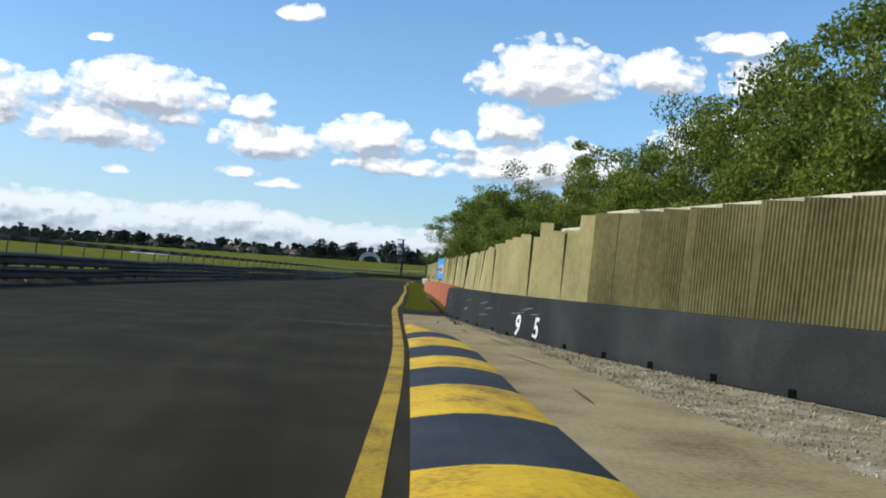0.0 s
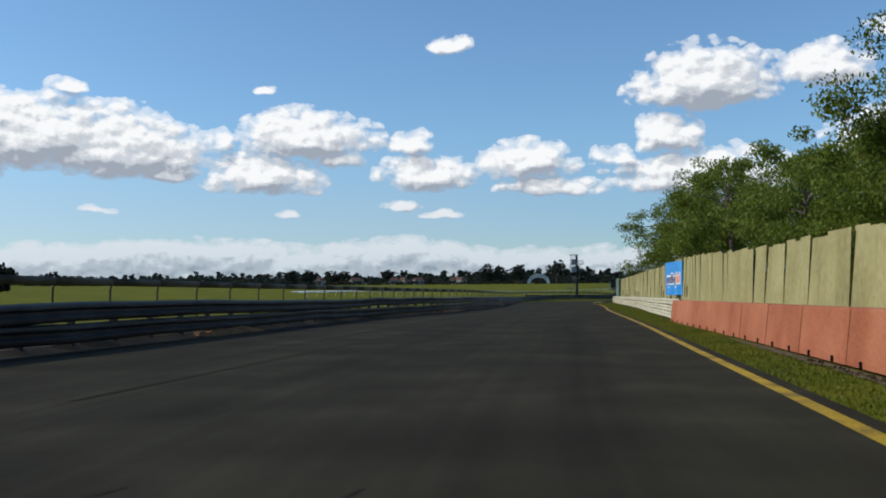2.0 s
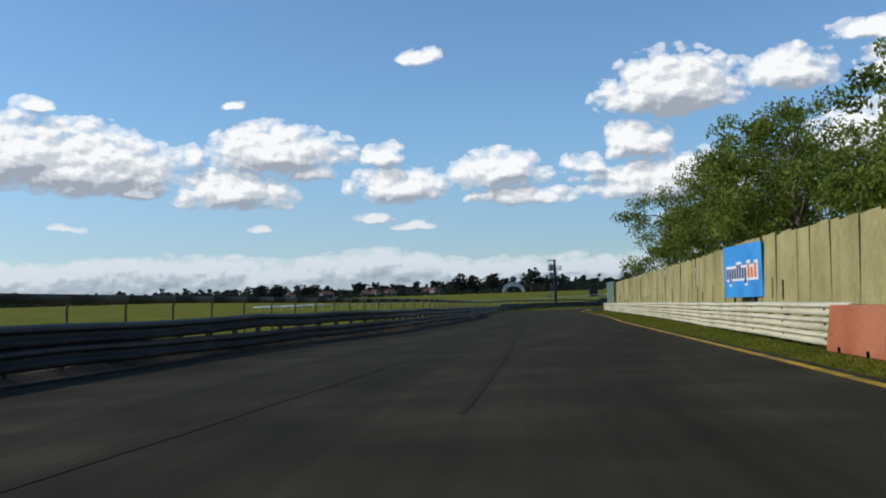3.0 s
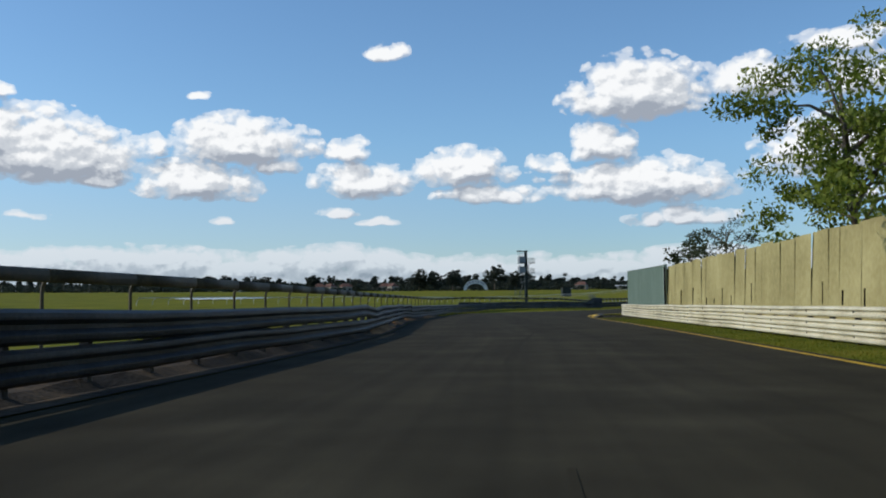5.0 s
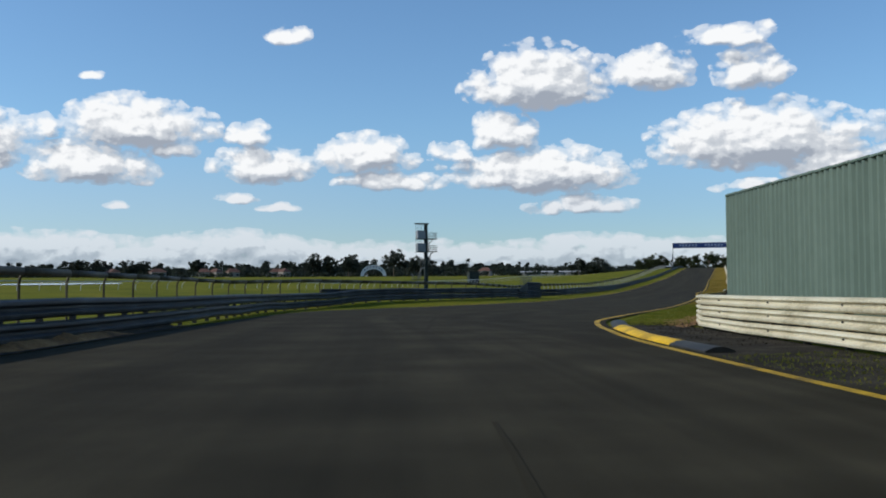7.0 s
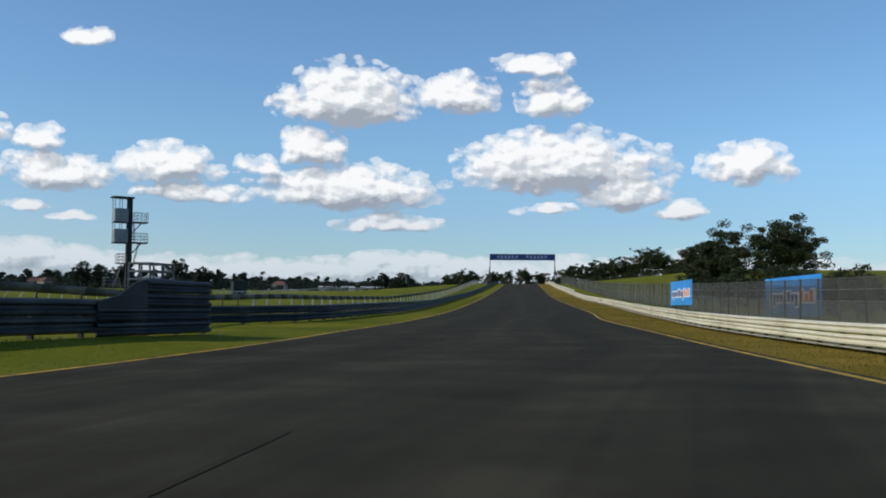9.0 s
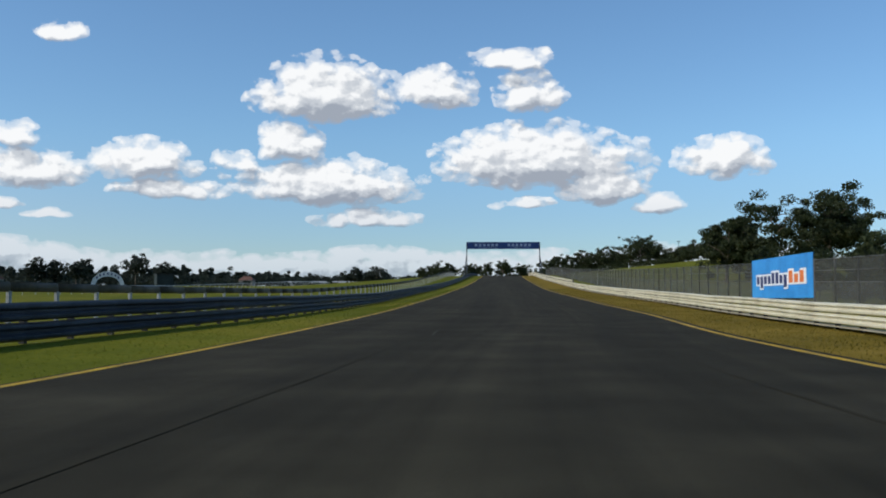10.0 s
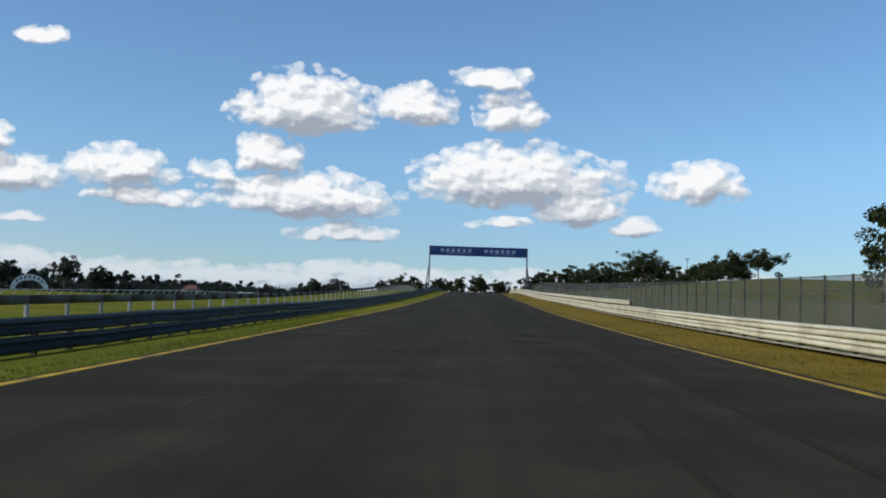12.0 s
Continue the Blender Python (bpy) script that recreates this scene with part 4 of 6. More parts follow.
SEAM = material("pale_crack_filler", [(0.032, 0.028, 0.020), (0.055, 0.049, 0.036), (0.09, 0.08, 0.062)], 2.0, 20.0, 0.9)
for pts in (((41.3, 285.2), (41.68, 286.2), (42.04, 287.2), (43.1, 289.8)), ((48.4, 304.5), (48.9, 305.9), (49.45, 307.5)), ((61.8, 341.2), (62.0, 341.8), (62.25, 342.4)), ((49.6, 286.6), (48.2, 287.1), (48.08, 289.4), (47.6, 291))):
    line = smooth_curve([(x + 0.05 * noise.noise((x * 3, y * 3, 0)), y) for x, y in pts], 0.35)
    tagged(part("road_crack", ribbon([p + V((0.013 * (1 + noise.noise((p.y * 4, 1, 2))), 0)) for p in line], [p - V((0.013 * (1 + noise.noise((p.y * 4, 7, 2))), 0)) for p in line], lambda p: ground_z(p) + 0.005), SEAM), "thin pale filled crack in the asphalt", "crack", kind="structure")
bm = bmesh.new()
cols = []
for k in range(41):
    x = -1.3 + 2.3 * k / 40
    y1 = 18.9 + 0.35 * noise.noise((x * 1.4, 2, 0)) + 0.12 * noise.noise((x * 6, 5, 0)) + 0.12 * x
    y0 = y1 - (1.0 + 0.5 * noise.noise((x * 2, 9, 0))) * min(1, k / 18)
    cols.append([bm.verts.new((x, y0, 0.003)), bm.verts.new((x, y1, 0.003))])
for a, b in zip(cols, cols[1:]):
    bm.faces.new((a[0], b[0], b[1], a[1]))
tagged(part("coarse_patch", bm, ROUGH), "coarse worn asphalt patch with exposed grey stones", "road patch", kind="structure")
# dark earth under the outer rail
EARTH_LINE = [p for p in OUTER if p.y < 193]
strip("earth_strip", beside(EARTH_LINE, -1.4), beside(EARTH_LINE, 0.6), SOIL, "dark earth and dry tufts under the guard rail", "ground", 0.01)
bm = bmesh.new()
rows = []
for k, (p, h) in enumerate(even(EARTH_LINE, 0.6)):
    side = V((math.sin(h), -math.cos(h)))
    hgt = 0.20 + 0.10 * noise.noise((p.y * 0.35, 3.3, 0)) + 0.05 * noise.noise((p.y * 1.7, 1.3, 0))
    rows.append([bm.verts.new((*(p + side * w), ground_z(p) + hgt * g)) for w, g in ((-1.7, -0.2), (-1.0, 0.75), (-0.45, 1.0), (-0.12, 0.75), (0.25, -0.2))])
for r, s in zip(rows, rows[1:]):
    for q in range(4):
        bm.faces.new((r[q], r[q + 1], s[q + 1], s[q]))
tagged(part("earth_bank", bm, SOIL), "low dark earth bank behind the guard rail", "ground", kind="structure")


def loose_stones(name, line_a, line_b, count, size, mat, label, seed):
    """Small stones strewn between two lines, as one object."""
    rnd = np.random.RandomState(seed)
    verts, faces = [], []
    base = np.array([(1, 0, 0), (-1, 0, 0), (0, 1, 0), (0, -1, 0), (0, 0, 1), (0, 0, -1)], float)
    tri = [(0, 2, 4), (2, 1, 4), (1, 3, 4), (3, 0, 4), (2, 0, 5), (1, 2, 5), (3, 1, 5), (0, 3, 5)]
    xa = np.array([(p.x, p.y) for p in line_a])
    xb = np.array([(p.x, p.y) for p in line_b])
    for _ in range(count):
        t, u = rnd.rand() * (len(xa) - 1.001), rnd.rand()
        k, f = int(t), t - int(t)
        p = (xa[k] * (1 - f) + xa[k + 1] * f) * (1 - u) + (xb[k] * (1 - f) + xb[k + 1] * f) * u
        s = size * rnd.uniform(0.4, 1.3) * rnd.uniform(0.6, 1.4, 3) * (1, 1, 0.7)
        turn = np.array(Euler(rnd.rand(3) * 6).to_matrix())
        n = len(verts)
        verts += ((base * s + rnd.normal(0, 0.15, (6, 3)) * s) @ turn + (p[0], p[1], land(p[0], p[1]) + 0.012)).tolist()
        faces += [(a + n, b + n, c + n) for a, b, c in tri]
    me = bpy.data.meshes.new(name)
    me.from_pydata(verts, [], faces)
    me.materials.append(mat)
    return tagged(new(name, me), label, "stones", kind="stuff")


loose_stones("gravel_stones", [V((3.5, 2)), V((3.25, 8)), V((3.15, 13)), V((2.8, 21)), V((2.6, 25.5))], [V((6.7, 2)), V((4.9, 9)), V((3.95, 13)), V((3.0, 21)), V((2.8, 25.5))], 6500, 0.019, GRAVEL, "loose pale gravel stones", 3)
DIRT = material("dark_dirt", [(0.06, 0.043, 0.02), (0.11, 0.08, 0.04), (0.18, 0.13, 0.07)], 3.0, 30.0, 0.95, bump=0.5, spread=0.5)
rnd = random.Random(12)
for x, y, length, width, turn in ((2.15, 12.4, 0.62, 0.04, 160), (2.5, 9.2, 0.35, 0.025, 120), (2.2, 21.5, 1.6, 0.05, 84), (2.8, 15.0, 1.8, 0.06, 94), (2.45, 6.8, 1.4, 0.05, 86), (2.6, 11.2, 2.4, 0.04, 97), (2.5, 18.2, 1.5, 0.05, 90)):
    bm = bmesh.new()
    ring = []
    for k in range(22):
        a = 2 * math.pi * k / 22
        r = 1 + 0.35 * noise.noise((x * 5 + math.cos(a) * 1.6, y * 5 + math.sin(a) * 1.6, 0))
        ring.append(bm.verts.new((math.cos(a) * r * length / 2, math.sin(a) * r * width / 2, 0)))
    bm.faces.new(ring)
    stain = part("dirt_patch", bm, DIRT)
    stain.matrix_basis = pose(x, y, 0.017, 0, 0, turn)
    tagged(stain, "dark dirt patch dried on the concrete apron", "dirt", "dirt patches", kind="structure")
loose_stones("wall_litter", [V((2.6, 21)), V((2.85, 28)), V((3.3, 36)), V((4.0, 48))], [V((2.75, 21)), V((3.05, 28)), V((3.5, 36)), V((4.15, 48))], 420, 0.035, SOIL, "dark clods and leaves along the foot of the barriers", 9)
loose_stones("rubble", [V((11.1, 178)), V((12.0, 186.5)), V((13.4, 191))], [V((13.3, 178)), V((14.0, 186.2)), V((15.3, 190.5))], 900, 0.016, OLD_ASPHALT, "broken concrete rubble at the foot of the rail", 5)

# dry earth, its colour brightened for sunlight that the rail's shadow keeps off
DRY_SOIL = material("sun_brightened_earth", [(0.07, 0.033, 0.012), (0.25, 0.12, 0.040), (0.46, 0.25, 0.09)], 1.2, 14.0, 0.95, bump=0.9, bump_scale=14, spread=0.6)
strip("leaf_litter", [V((2.6, 25.6)), V((2.85, 28)), V((3.25, 36)), V((3.98, 48)), V((4.55, 58))], [V((2.8, 25.6)), V((3.1, 28)), V((3.55, 36)), V((4.25, 48)), V((4.8, 58))], DIRT, "brown dead leaves and dry earth along the foot of the barriers", "ground", 0.004, 0.9)
# clods of dry earth that lie heaped under the outer rail here and there
for n, (ya, yb) in enumerate(((32, 34), (39.5, 41.5), (60, 62), (100, 106), (142, 148), (156, 158), (168, 170), (180, 184))):
    edge = between(OUTER, ya - 2.4, yb + 2.4)
    bm = bmesh.new()
    rnd = random.Random(n)
    rows = []
    pts = even(edge, 0.35)
    for k, (p, h) in enumerate(pts):
        side = V((math.sin(h), -math.cos(h)))
        fade = math.sin(math.pi * min(1, (k + 0.5) / len(pts)))
        hgt = (0.15 + 0.13 * noise.noise((p.y * 0.7, n, 0)) + 0.06 * rnd.random()) * min(1, fade * 2.5)
        rows.append([bm.verts.new((*(p + side * w), ground_z(p) + max(-0.02, hgt * g + rnd.uniform(-0.015, 0.015)))) for w, g in ((-0.8, -0.1), (-0.35, 0.8), (0.0, 1.0), (0.22, 0.6), (0.5, -0.1))])
    for r, s in zip(rows, rows[1:]):
        for c in range(4):
            bm.faces.new((r[c], r[c + 1], s[c + 1], s[c]))
    tagged(part("earth_mound", bm, DRY_SOIL), "heap of dry brown earth and straw under the rail", "earth", "earth heaps")


def kerb_block(left, right, height, mat, parent, name, y_parts=6):
    """One painted length of kerb: a rounded hump between two edges."""
    bm = bmesh.new()
    rows = []
    for k in range(y_parts + 1):
        a, b = left[0].lerp(left[1], k / y_parts), right[0].lerp(right[1], k / y_parts)
        row = []
        for c, g in ((0, 0), (0.0, 0.25), (0.12, 0.55), (0.3, 0.9), (0.5, 1.0), (0.72, 0.85), (0.92, 0.45), (1.0, 0.2), (1.0, 0)):
            p = a.lerp(b, c)
            row.append(bm.verts.new((p.x, p.y, ground_z(p) + height * g + (0 if g else -0.04))))
        rows.append(row)
    for r, s in zip(rows, rows[1:]):
        for c in range(len(r) - 1):
            bm.faces.new((r[c], r[c + 1], s[c + 1], s[c]))
    bm.faces.new(rows[0][::-1])
    bm.faces.new(rows[-1])
    return part(name, bm, mat, parent, smooth=False)


kerb = thing("striped_kerb", "yellow and black striped humped concrete kerb, paint scuffed", "kerb")
stops = [-11.6, -9.6, -7.6, -5.6, -3.6, -1.6, 0.4, 2.4, 4.5, 6.6, 8.5, 10.1, 12.05, 14.15, 15.75, 19.0]
kerb_x0 = lambda y: float(np.interp(y, (-12, 2.9, 6.4, 8.3, 12.0, 14.1, 19.0), (-0.55, 0.40, 0.60, 0.71, 0.92, 1.01, 1.2)))
kerb_x1 = lambda y: float(np.interp(y, (-12, 3.3, 7.0, 9.0, 11.5, 13.5, 16.5, 18.0, 19.2), (1.35, 1.64, 1.76, 1.87, 1.98, 2.04, 1.97, 1.75, 1.45)))
for n, (a, b) in enumerate(zip(stops, stops[1:])):
    kerb_block((V((kerb_x0(a), a)), V((kerb_x0(b), b))), (V((kerb_x1(a), a)), V((kerb_x1(b), b))), 0.09 if b < 18 else 0.05, KERB_YELLOW if n % 2 == 0 else KERB_BLACK, kerb, "stripe")

kerb = thing("corner_kerb", "rounded kerb painted yellow and dark grey at the bend", "kerb")
for (a, b), (c, d), mat in ((((10.15, 176.0), (10.25, 178.3)), ((10.7, 176.0), (10.75, 178.3)), KERB_BLACK), (((10.25, 178.3), (10.5, 181.4)), ((10.75, 178.3), (11.0, 181.6)), KERB_YELLOW),
                            (((10.5, 181.4), (11.25, 186.3)), ((11.0, 181.6), (11.95, 186.9)), KERB_YELLOW), (((11.25, 186.3), (12.4, 191.0)), ((11.95, 186.9), (13.05, 191.6)), KERB_BLACK)):
    kerb_block((V(a), V(b)), (V(c), V(d)), 0.10, mat, kerb, "painted_length", 5)


# ---------------------------------------------------------------- writing on a barrier, and scuffs
WHITE_PAINT = material("white_paint", [(0.45, 0.45, 0.43), (0.72, 0.72, 0.70), (0.8, 0.8, 0.78)], 3.0, 25.0, 0.8)
for text, seat in figure_seats:
    curve = bpy.data.curves.new("painted_figure", "FONT")
    curve.body, curve.size, curve.extrude, curve.offset = text, 0.60, 0.001, 0.014
    ob = new("painted_figure", curve)
    ob.data.materials.append(WHITE_PAINT)
    ob.matrix_world = seat
    tagged(ob, "hand-painted white figure on the black barrier", "marking", "painted figures")


# ---------------------------------------------------------------- mesh fence, boards and shed on the right of the straight
def net_material(name, colour, cover):
    m = material(name, [tuple(c * 0.8 for c in colour), colour, tuple(min(1, c * 1.2) for c in colour)], 0.5, 10.0, 0.7)
    nd, ln = m.node_tree.nodes, m.node_tree.links
    clear, mix = nd.new("ShaderNodeBsdfTransparent"), nd.new("ShaderNodeMixShader")
    mix.inputs[0].default_value = cover
    ln.new(clear.outputs[0], mix.inputs[1])
    ln.new(nd["Principled BSDF"].outputs[0], mix.inputs[2])
    ln.new(mix.outputs[0], nd["Material Output"].inputs[0])
    return m


WIRE_NET = net_material("wire_net", (0.075, 0.075, 0.065), 0.38)
SHADE_NET = net_material("shade_net", (0.10, 0.10, 0.09), 0.48)
POST_GREY = material("grey_post", [(0.05, 0.05, 0.045), (0.085, 0.085, 0.075), (0.13, 0.13, 0.12)], 1.0, 15.0, 0.7, per_object=0.2)
NET_LINE = smooth_curve([(26.0, 212.5), (38.2, 232), (48.5, 252), (53.02, 267.08), (61.9, 290.48), (70.56, 312.9), (79.66, 337.28), (94.5, 376.62), (113.85, 425.01), (154.0, 528.67), (172.04, 575.38)], 2.0)
NET_LINE = [p for p in NET_LINE if p.y > 229]
net_fence = thing("mesh_fence", "grey wire mesh fence with a darker net along its foot", "fence")
NET_STEP = 3.0


def thin_panel(z0, z1, mat, name):
    return mesh_of(box(bmesh.new(), 0.08, -0.006, z0, NET_STEP - 0.02, 0.006, z1), name, mat)


NET_TOP, NET_LOW = thin_panel(1.35, 2.45, WIRE_NET, "wire_panel"), thin_panel(0.1, 1.34, SHADE_NET, "net_panel")
NET_POST = mesh_of(box(bmesh.new(), -0.055, -0.045, -0.1, 0.055, 0.045, 2.5, 0.01), "post", material("dark_fence_post", [(0.04, 0.04, 0.034), (0.075, 0.075, 0.065), (0.14, 0.14, 0.125)], 1.0, 15.0, 0.8, per_object=0.4))
bmw = bmesh.new()
for z in (1.35, 1.9, 2.45):
    tube(bmw, (0, 0, z), (NET_STEP, 0, z), 0.018, sides=5)
NET_BAR = mesh_of(bmw, "bar", POST_GREY)
spots = even(NET_LINE, NET_STEP)
for (p, h), (q, _) in zip(spots, spots[1:]):
    z0, z1 = ground_z(p), ground_z(q)
    m = pose(p.x, p.y, z0, 0, 0, math.degrees(h)) @ pose(0, 0, 0, 0, -math.degrees(math.atan2(z1 - z0, (q - p).length)), 0)
    for me, name in ((NET_TOP, "wire_panel"), (NET_LOW, "net_panel"), (NET_BAR, "bar")):
        piece(name, me, net_fence, m)
    piece("post", NET_POST, net_fence, pose(p.x, p.y, z0, 0, 0, math.degrees(h)))

upper = [p for p in INNER_2 if p.y > 383]
guard_rail(upper, (0.98,), BEAM_WHITE, "off-white guard rail length added on top", 1, 0.005, 11)

BLUE_BOARD = material("blue_board", [(0.02, 0.20, 0.52), (0.03, 0.27, 0.66), (0.05, 0.33, 0.72)], 0.8, 10.0, 0.45)
NAVY = material("navy_print", [(0.01, 0.02, 0.10), (0.015, 0.03, 0.14)], 2, 10, 0.5)
ORANGE = material("orange_print", [(0.70, 0.16, 0.03), (0.80, 0.20, 0.04)], 2, 10, 0.5)
BOARD_WHITE = material("white_print", [(0.72, 0.73, 0.75), (0.82, 0.82, 0.82)], 2, 10, 0.5)


def bars(parent, name, mat, x0, x1, z0, z1, heights, y, gap=0.3):
    """Upright bars in place of letters, each a part of its own."""
    w = (x1 - x0) / len(heights)
    for k, (lo, hi) in enumerate(heights):
        part(name, box(bmesh.new(), x0 + w * k, y - 0.006, z0 + (z1 - z0) * lo, x0 + w * (k + 1 - gap), y, z0 + (z1 - z0) * hi), mat, parent)


def advert_board(at, heading, z, width, height):
    ob = thing("advertising_board", "bright blue advertising board with white, navy and orange shapes", "sign", "advertising boards")
    ob.matrix_basis = pose(at.x, at.y, z, 0, 0, heading)
    part("board", box(bmesh.new(), 0, -0.02, 0, width, 0.02, height, 0.008), BLUE_BOARD, ob)
    part("frame", box(box(bmesh.new(), 0, 0.02, 0.1, width, 0.06, 0.16), 0, 0.02, height - 0.16, width, 0.06, height - 0.1), POST_STEEL, ob)
    low, mid, tall, drop = (0, 0.7), (0, 0.95), (0, 1.0), (-0.35, 0.7)
    out = lambda shapes: [(lo - 0.16, hi + 0.18) for lo, hi in shapes]
    bars(ob, "white_shape", BOARD_WHITE, 0.085 * width, 0.64 * width, 0.36 * height, 0.64 * height, out((low, drop, low, low, mid, mid, low, drop)), -0.024, 0.02)
    bars(ob, "white_shape", BOARD_WHITE, 0.64 * width, 0.915 * width, 0.36 * height, 0.64 * height, out((tall, low, mid)), -0.024, 0.02)
    bars(ob, "navy_shape", NAVY, 0.10 * width, 0.64 * width, 0.36 * height, 0.64 * height, (low, drop, low, low, mid, mid, low, drop), -0.031)
    bars(ob, "orange_shape", ORANGE, 0.655 * width, 0.90 * width, 0.36 * height, 0.64 * height, (tall, low, mid), -0.031)
    for x in (0.2, 0.75):
        part("post", box(bmesh.new(), x * width - 0.04, 0.06, -z + ground_z(at) - 0.1, x * width + 0.04, 0.13, height - 0.1, 0.006), POST_STEEL, ob)
    return ob


advert_board(V((8.22, 92.2)), -86, 1.1, 4.4, 1.98)
for k in (0, 35):
    s = V((0.3432, 0.9393))
    far = V((70.3, 312.8)) - s * k
    advert_board(far, math.degrees(math.atan2(-s.y, -s.x)), ground_z(far) + 0.3, 10.9, 2.3)

shed = thing("cream_shed", "plain cream-yellow shed wall behind the rail", "shed")
shed.matrix_basis = pose(26.4, 211.2, 0, 0, 0, -43)
part("wall", box(bmesh.new(), 0, 0, -0.1, 10, 7, 3.2, 0.02), CREAM_SHEET, shed)
part("roof", box(bmesh.new(), -0.15, -0.15, 3.2, 10.15, 7.15, 3.3, 0.02), POST_GREY, shed)


# ---------------------------------------------------------------- gantry over the straight
GANTRY_BLUE = material("gantry_blue", [(0.006, 0.02, 0.085), (0.009, 0.03, 0.12), (0.015, 0.042, 0.16)], 0.6, 8.0, 0.5)
GANTRY_STEEL = material("gantry_steel", [(0.03, 0.035, 0.05), (0.06, 0.07, 0.09), (0.10, 0.11, 0.13)], 1.0, 8.0, 0.5, metal=0.3)
PALE_PRINT = material("pale_blue_print", [(0.15, 0.20, 0.30), (0.22, 0.28, 0.40)], 2, 10, 0.5)
gantry = thing("gantry", "dark blue sign gantry spanning the track on braced posts", "gantry")
gl, gr = V((129.3, 536.8)), V((150.1, 529.8))
gz0 = ground_z((gl + gr) / 2)
gantry.matrix_basis = pose(gl.x, gl.y, gz0, 0, 0, math.degrees(math.atan2(gr.y - gl.y, gr.x - gl.x)))
gw = (gr - gl).length
g_top = 19.32 - gz0
part("board", box(bmesh.new(), -0.1, -0.25, g_top - 2.1, gw + 0.1, -0.15, g_top, 0.02), GANTRY_BLUE, gantry)
part("board", box(bmesh.new(), -0.1, 0.15, g_top - 2.1, gw + 0.1, 0.25, g_top, 0.02), GANTRY_BLUE, gantry)
for x in (0.0, gw):
    for y in (-0.2, 0.2):
        part("post", tube(bmesh.new(), (x, y, -0.3), (x, y, g_top), 0.14, sides=8), GANTRY_STEEL, gantry)
    part("brace", tube(bmesh.new(), (x + (-0.9 if x == 0 else 0.9), 0, -0.3), (x, 0, 0.62 * g_top), 0.15, sides=6), GANTRY_STEEL, gantry)
    for z in (1.5, 3.2, 4.9):
        part("rung", tube(bmesh.new(), (x, -0.2, z), (x, 0.2, z), 0.05, sides=6), GANTRY_STEEL, gantry)
chords = bmesh.new()
for z in (g_top - 1.7, g_top - 0.1):
    tube(chords, (0, 0, z), (gw, 0, z), 0.09, sides=6)
part("truss", chords, GANTRY_STEEL, gantry)
for x in (0.11, 0.56):
    lower = (0, 1.0)
    bars(gantry, "pale_shape", PALE_PRINT, x * gw, (x + 0.34) * gw, g_top - 1.3, g_top - 0.55, (lower,) * 6, -0.26, 0.4)
    part("white_shape", box(bmesh.new(), (x + 0.05) * gw, -0.27, g_top - 1.62, (x + 0.3) * gw, -0.26, g_top - 1.53), PALE_PRINT, gantry)


# ---------------------------------------------------------------- the two timing towers
TOWER_GREEN = material("dark_green_steel", [(0.010, 0.016, 0.014), (0.018, 0.026, 0.024), (0.03, 0.04, 0.036)], 0.6, 6.0, 0.6)
BOX_GREY = material("grey_cladding", [(0.16, 0.18, 0.20), (0.23, 0.25, 0.27), (0.30, 0.32, 0.33)], 0.5, 5.0, 0.6)
TOWER_RAIL = material("tower_rail", [(0.05, 0.06, 0.06), (0.10, 0.11, 0.11), (0.16, 0.17, 0.17)], 1.0, 6.0, 0.5, metal=0.4)


def railing(bm, x0, y0, x1, y1, z, h=1.15):
    corners = [(x0, y0), (x1, y0), (x1, y1), (x0, y1)]
    for a, b in zip(corners, corners[1:] + corners[:1]):
        for k in range(3):
            tube(bm, (*a, z + h * (k + 1) / 3), (*b, z + h * (k + 1) / 3), 0.028, sides=5)
        for f in (0, 0.5):
            x, y = a[0] + (b[0] - a[0]) * f, a[1] + (b[1] - a[1]) * f
            tube(bm, (x, y, z), (x, y, z + h), 0.03, sides=5)
    return bm


def ladder(bm, a, b, width=0.45):
    a, b = V(a), V(b)
    side = V((0, width / 2, 0))
    for s in (-1, 1):
        tube(bm, a + side * s, b + side * s, 0.04, sides=5)
    n = int((b - a).length / 0.3)
    for k in range(1, n):
        p = a.lerp(b, k / n)
        tube(bm, p - side, p + side, 0.022, sides=5)
    return bm


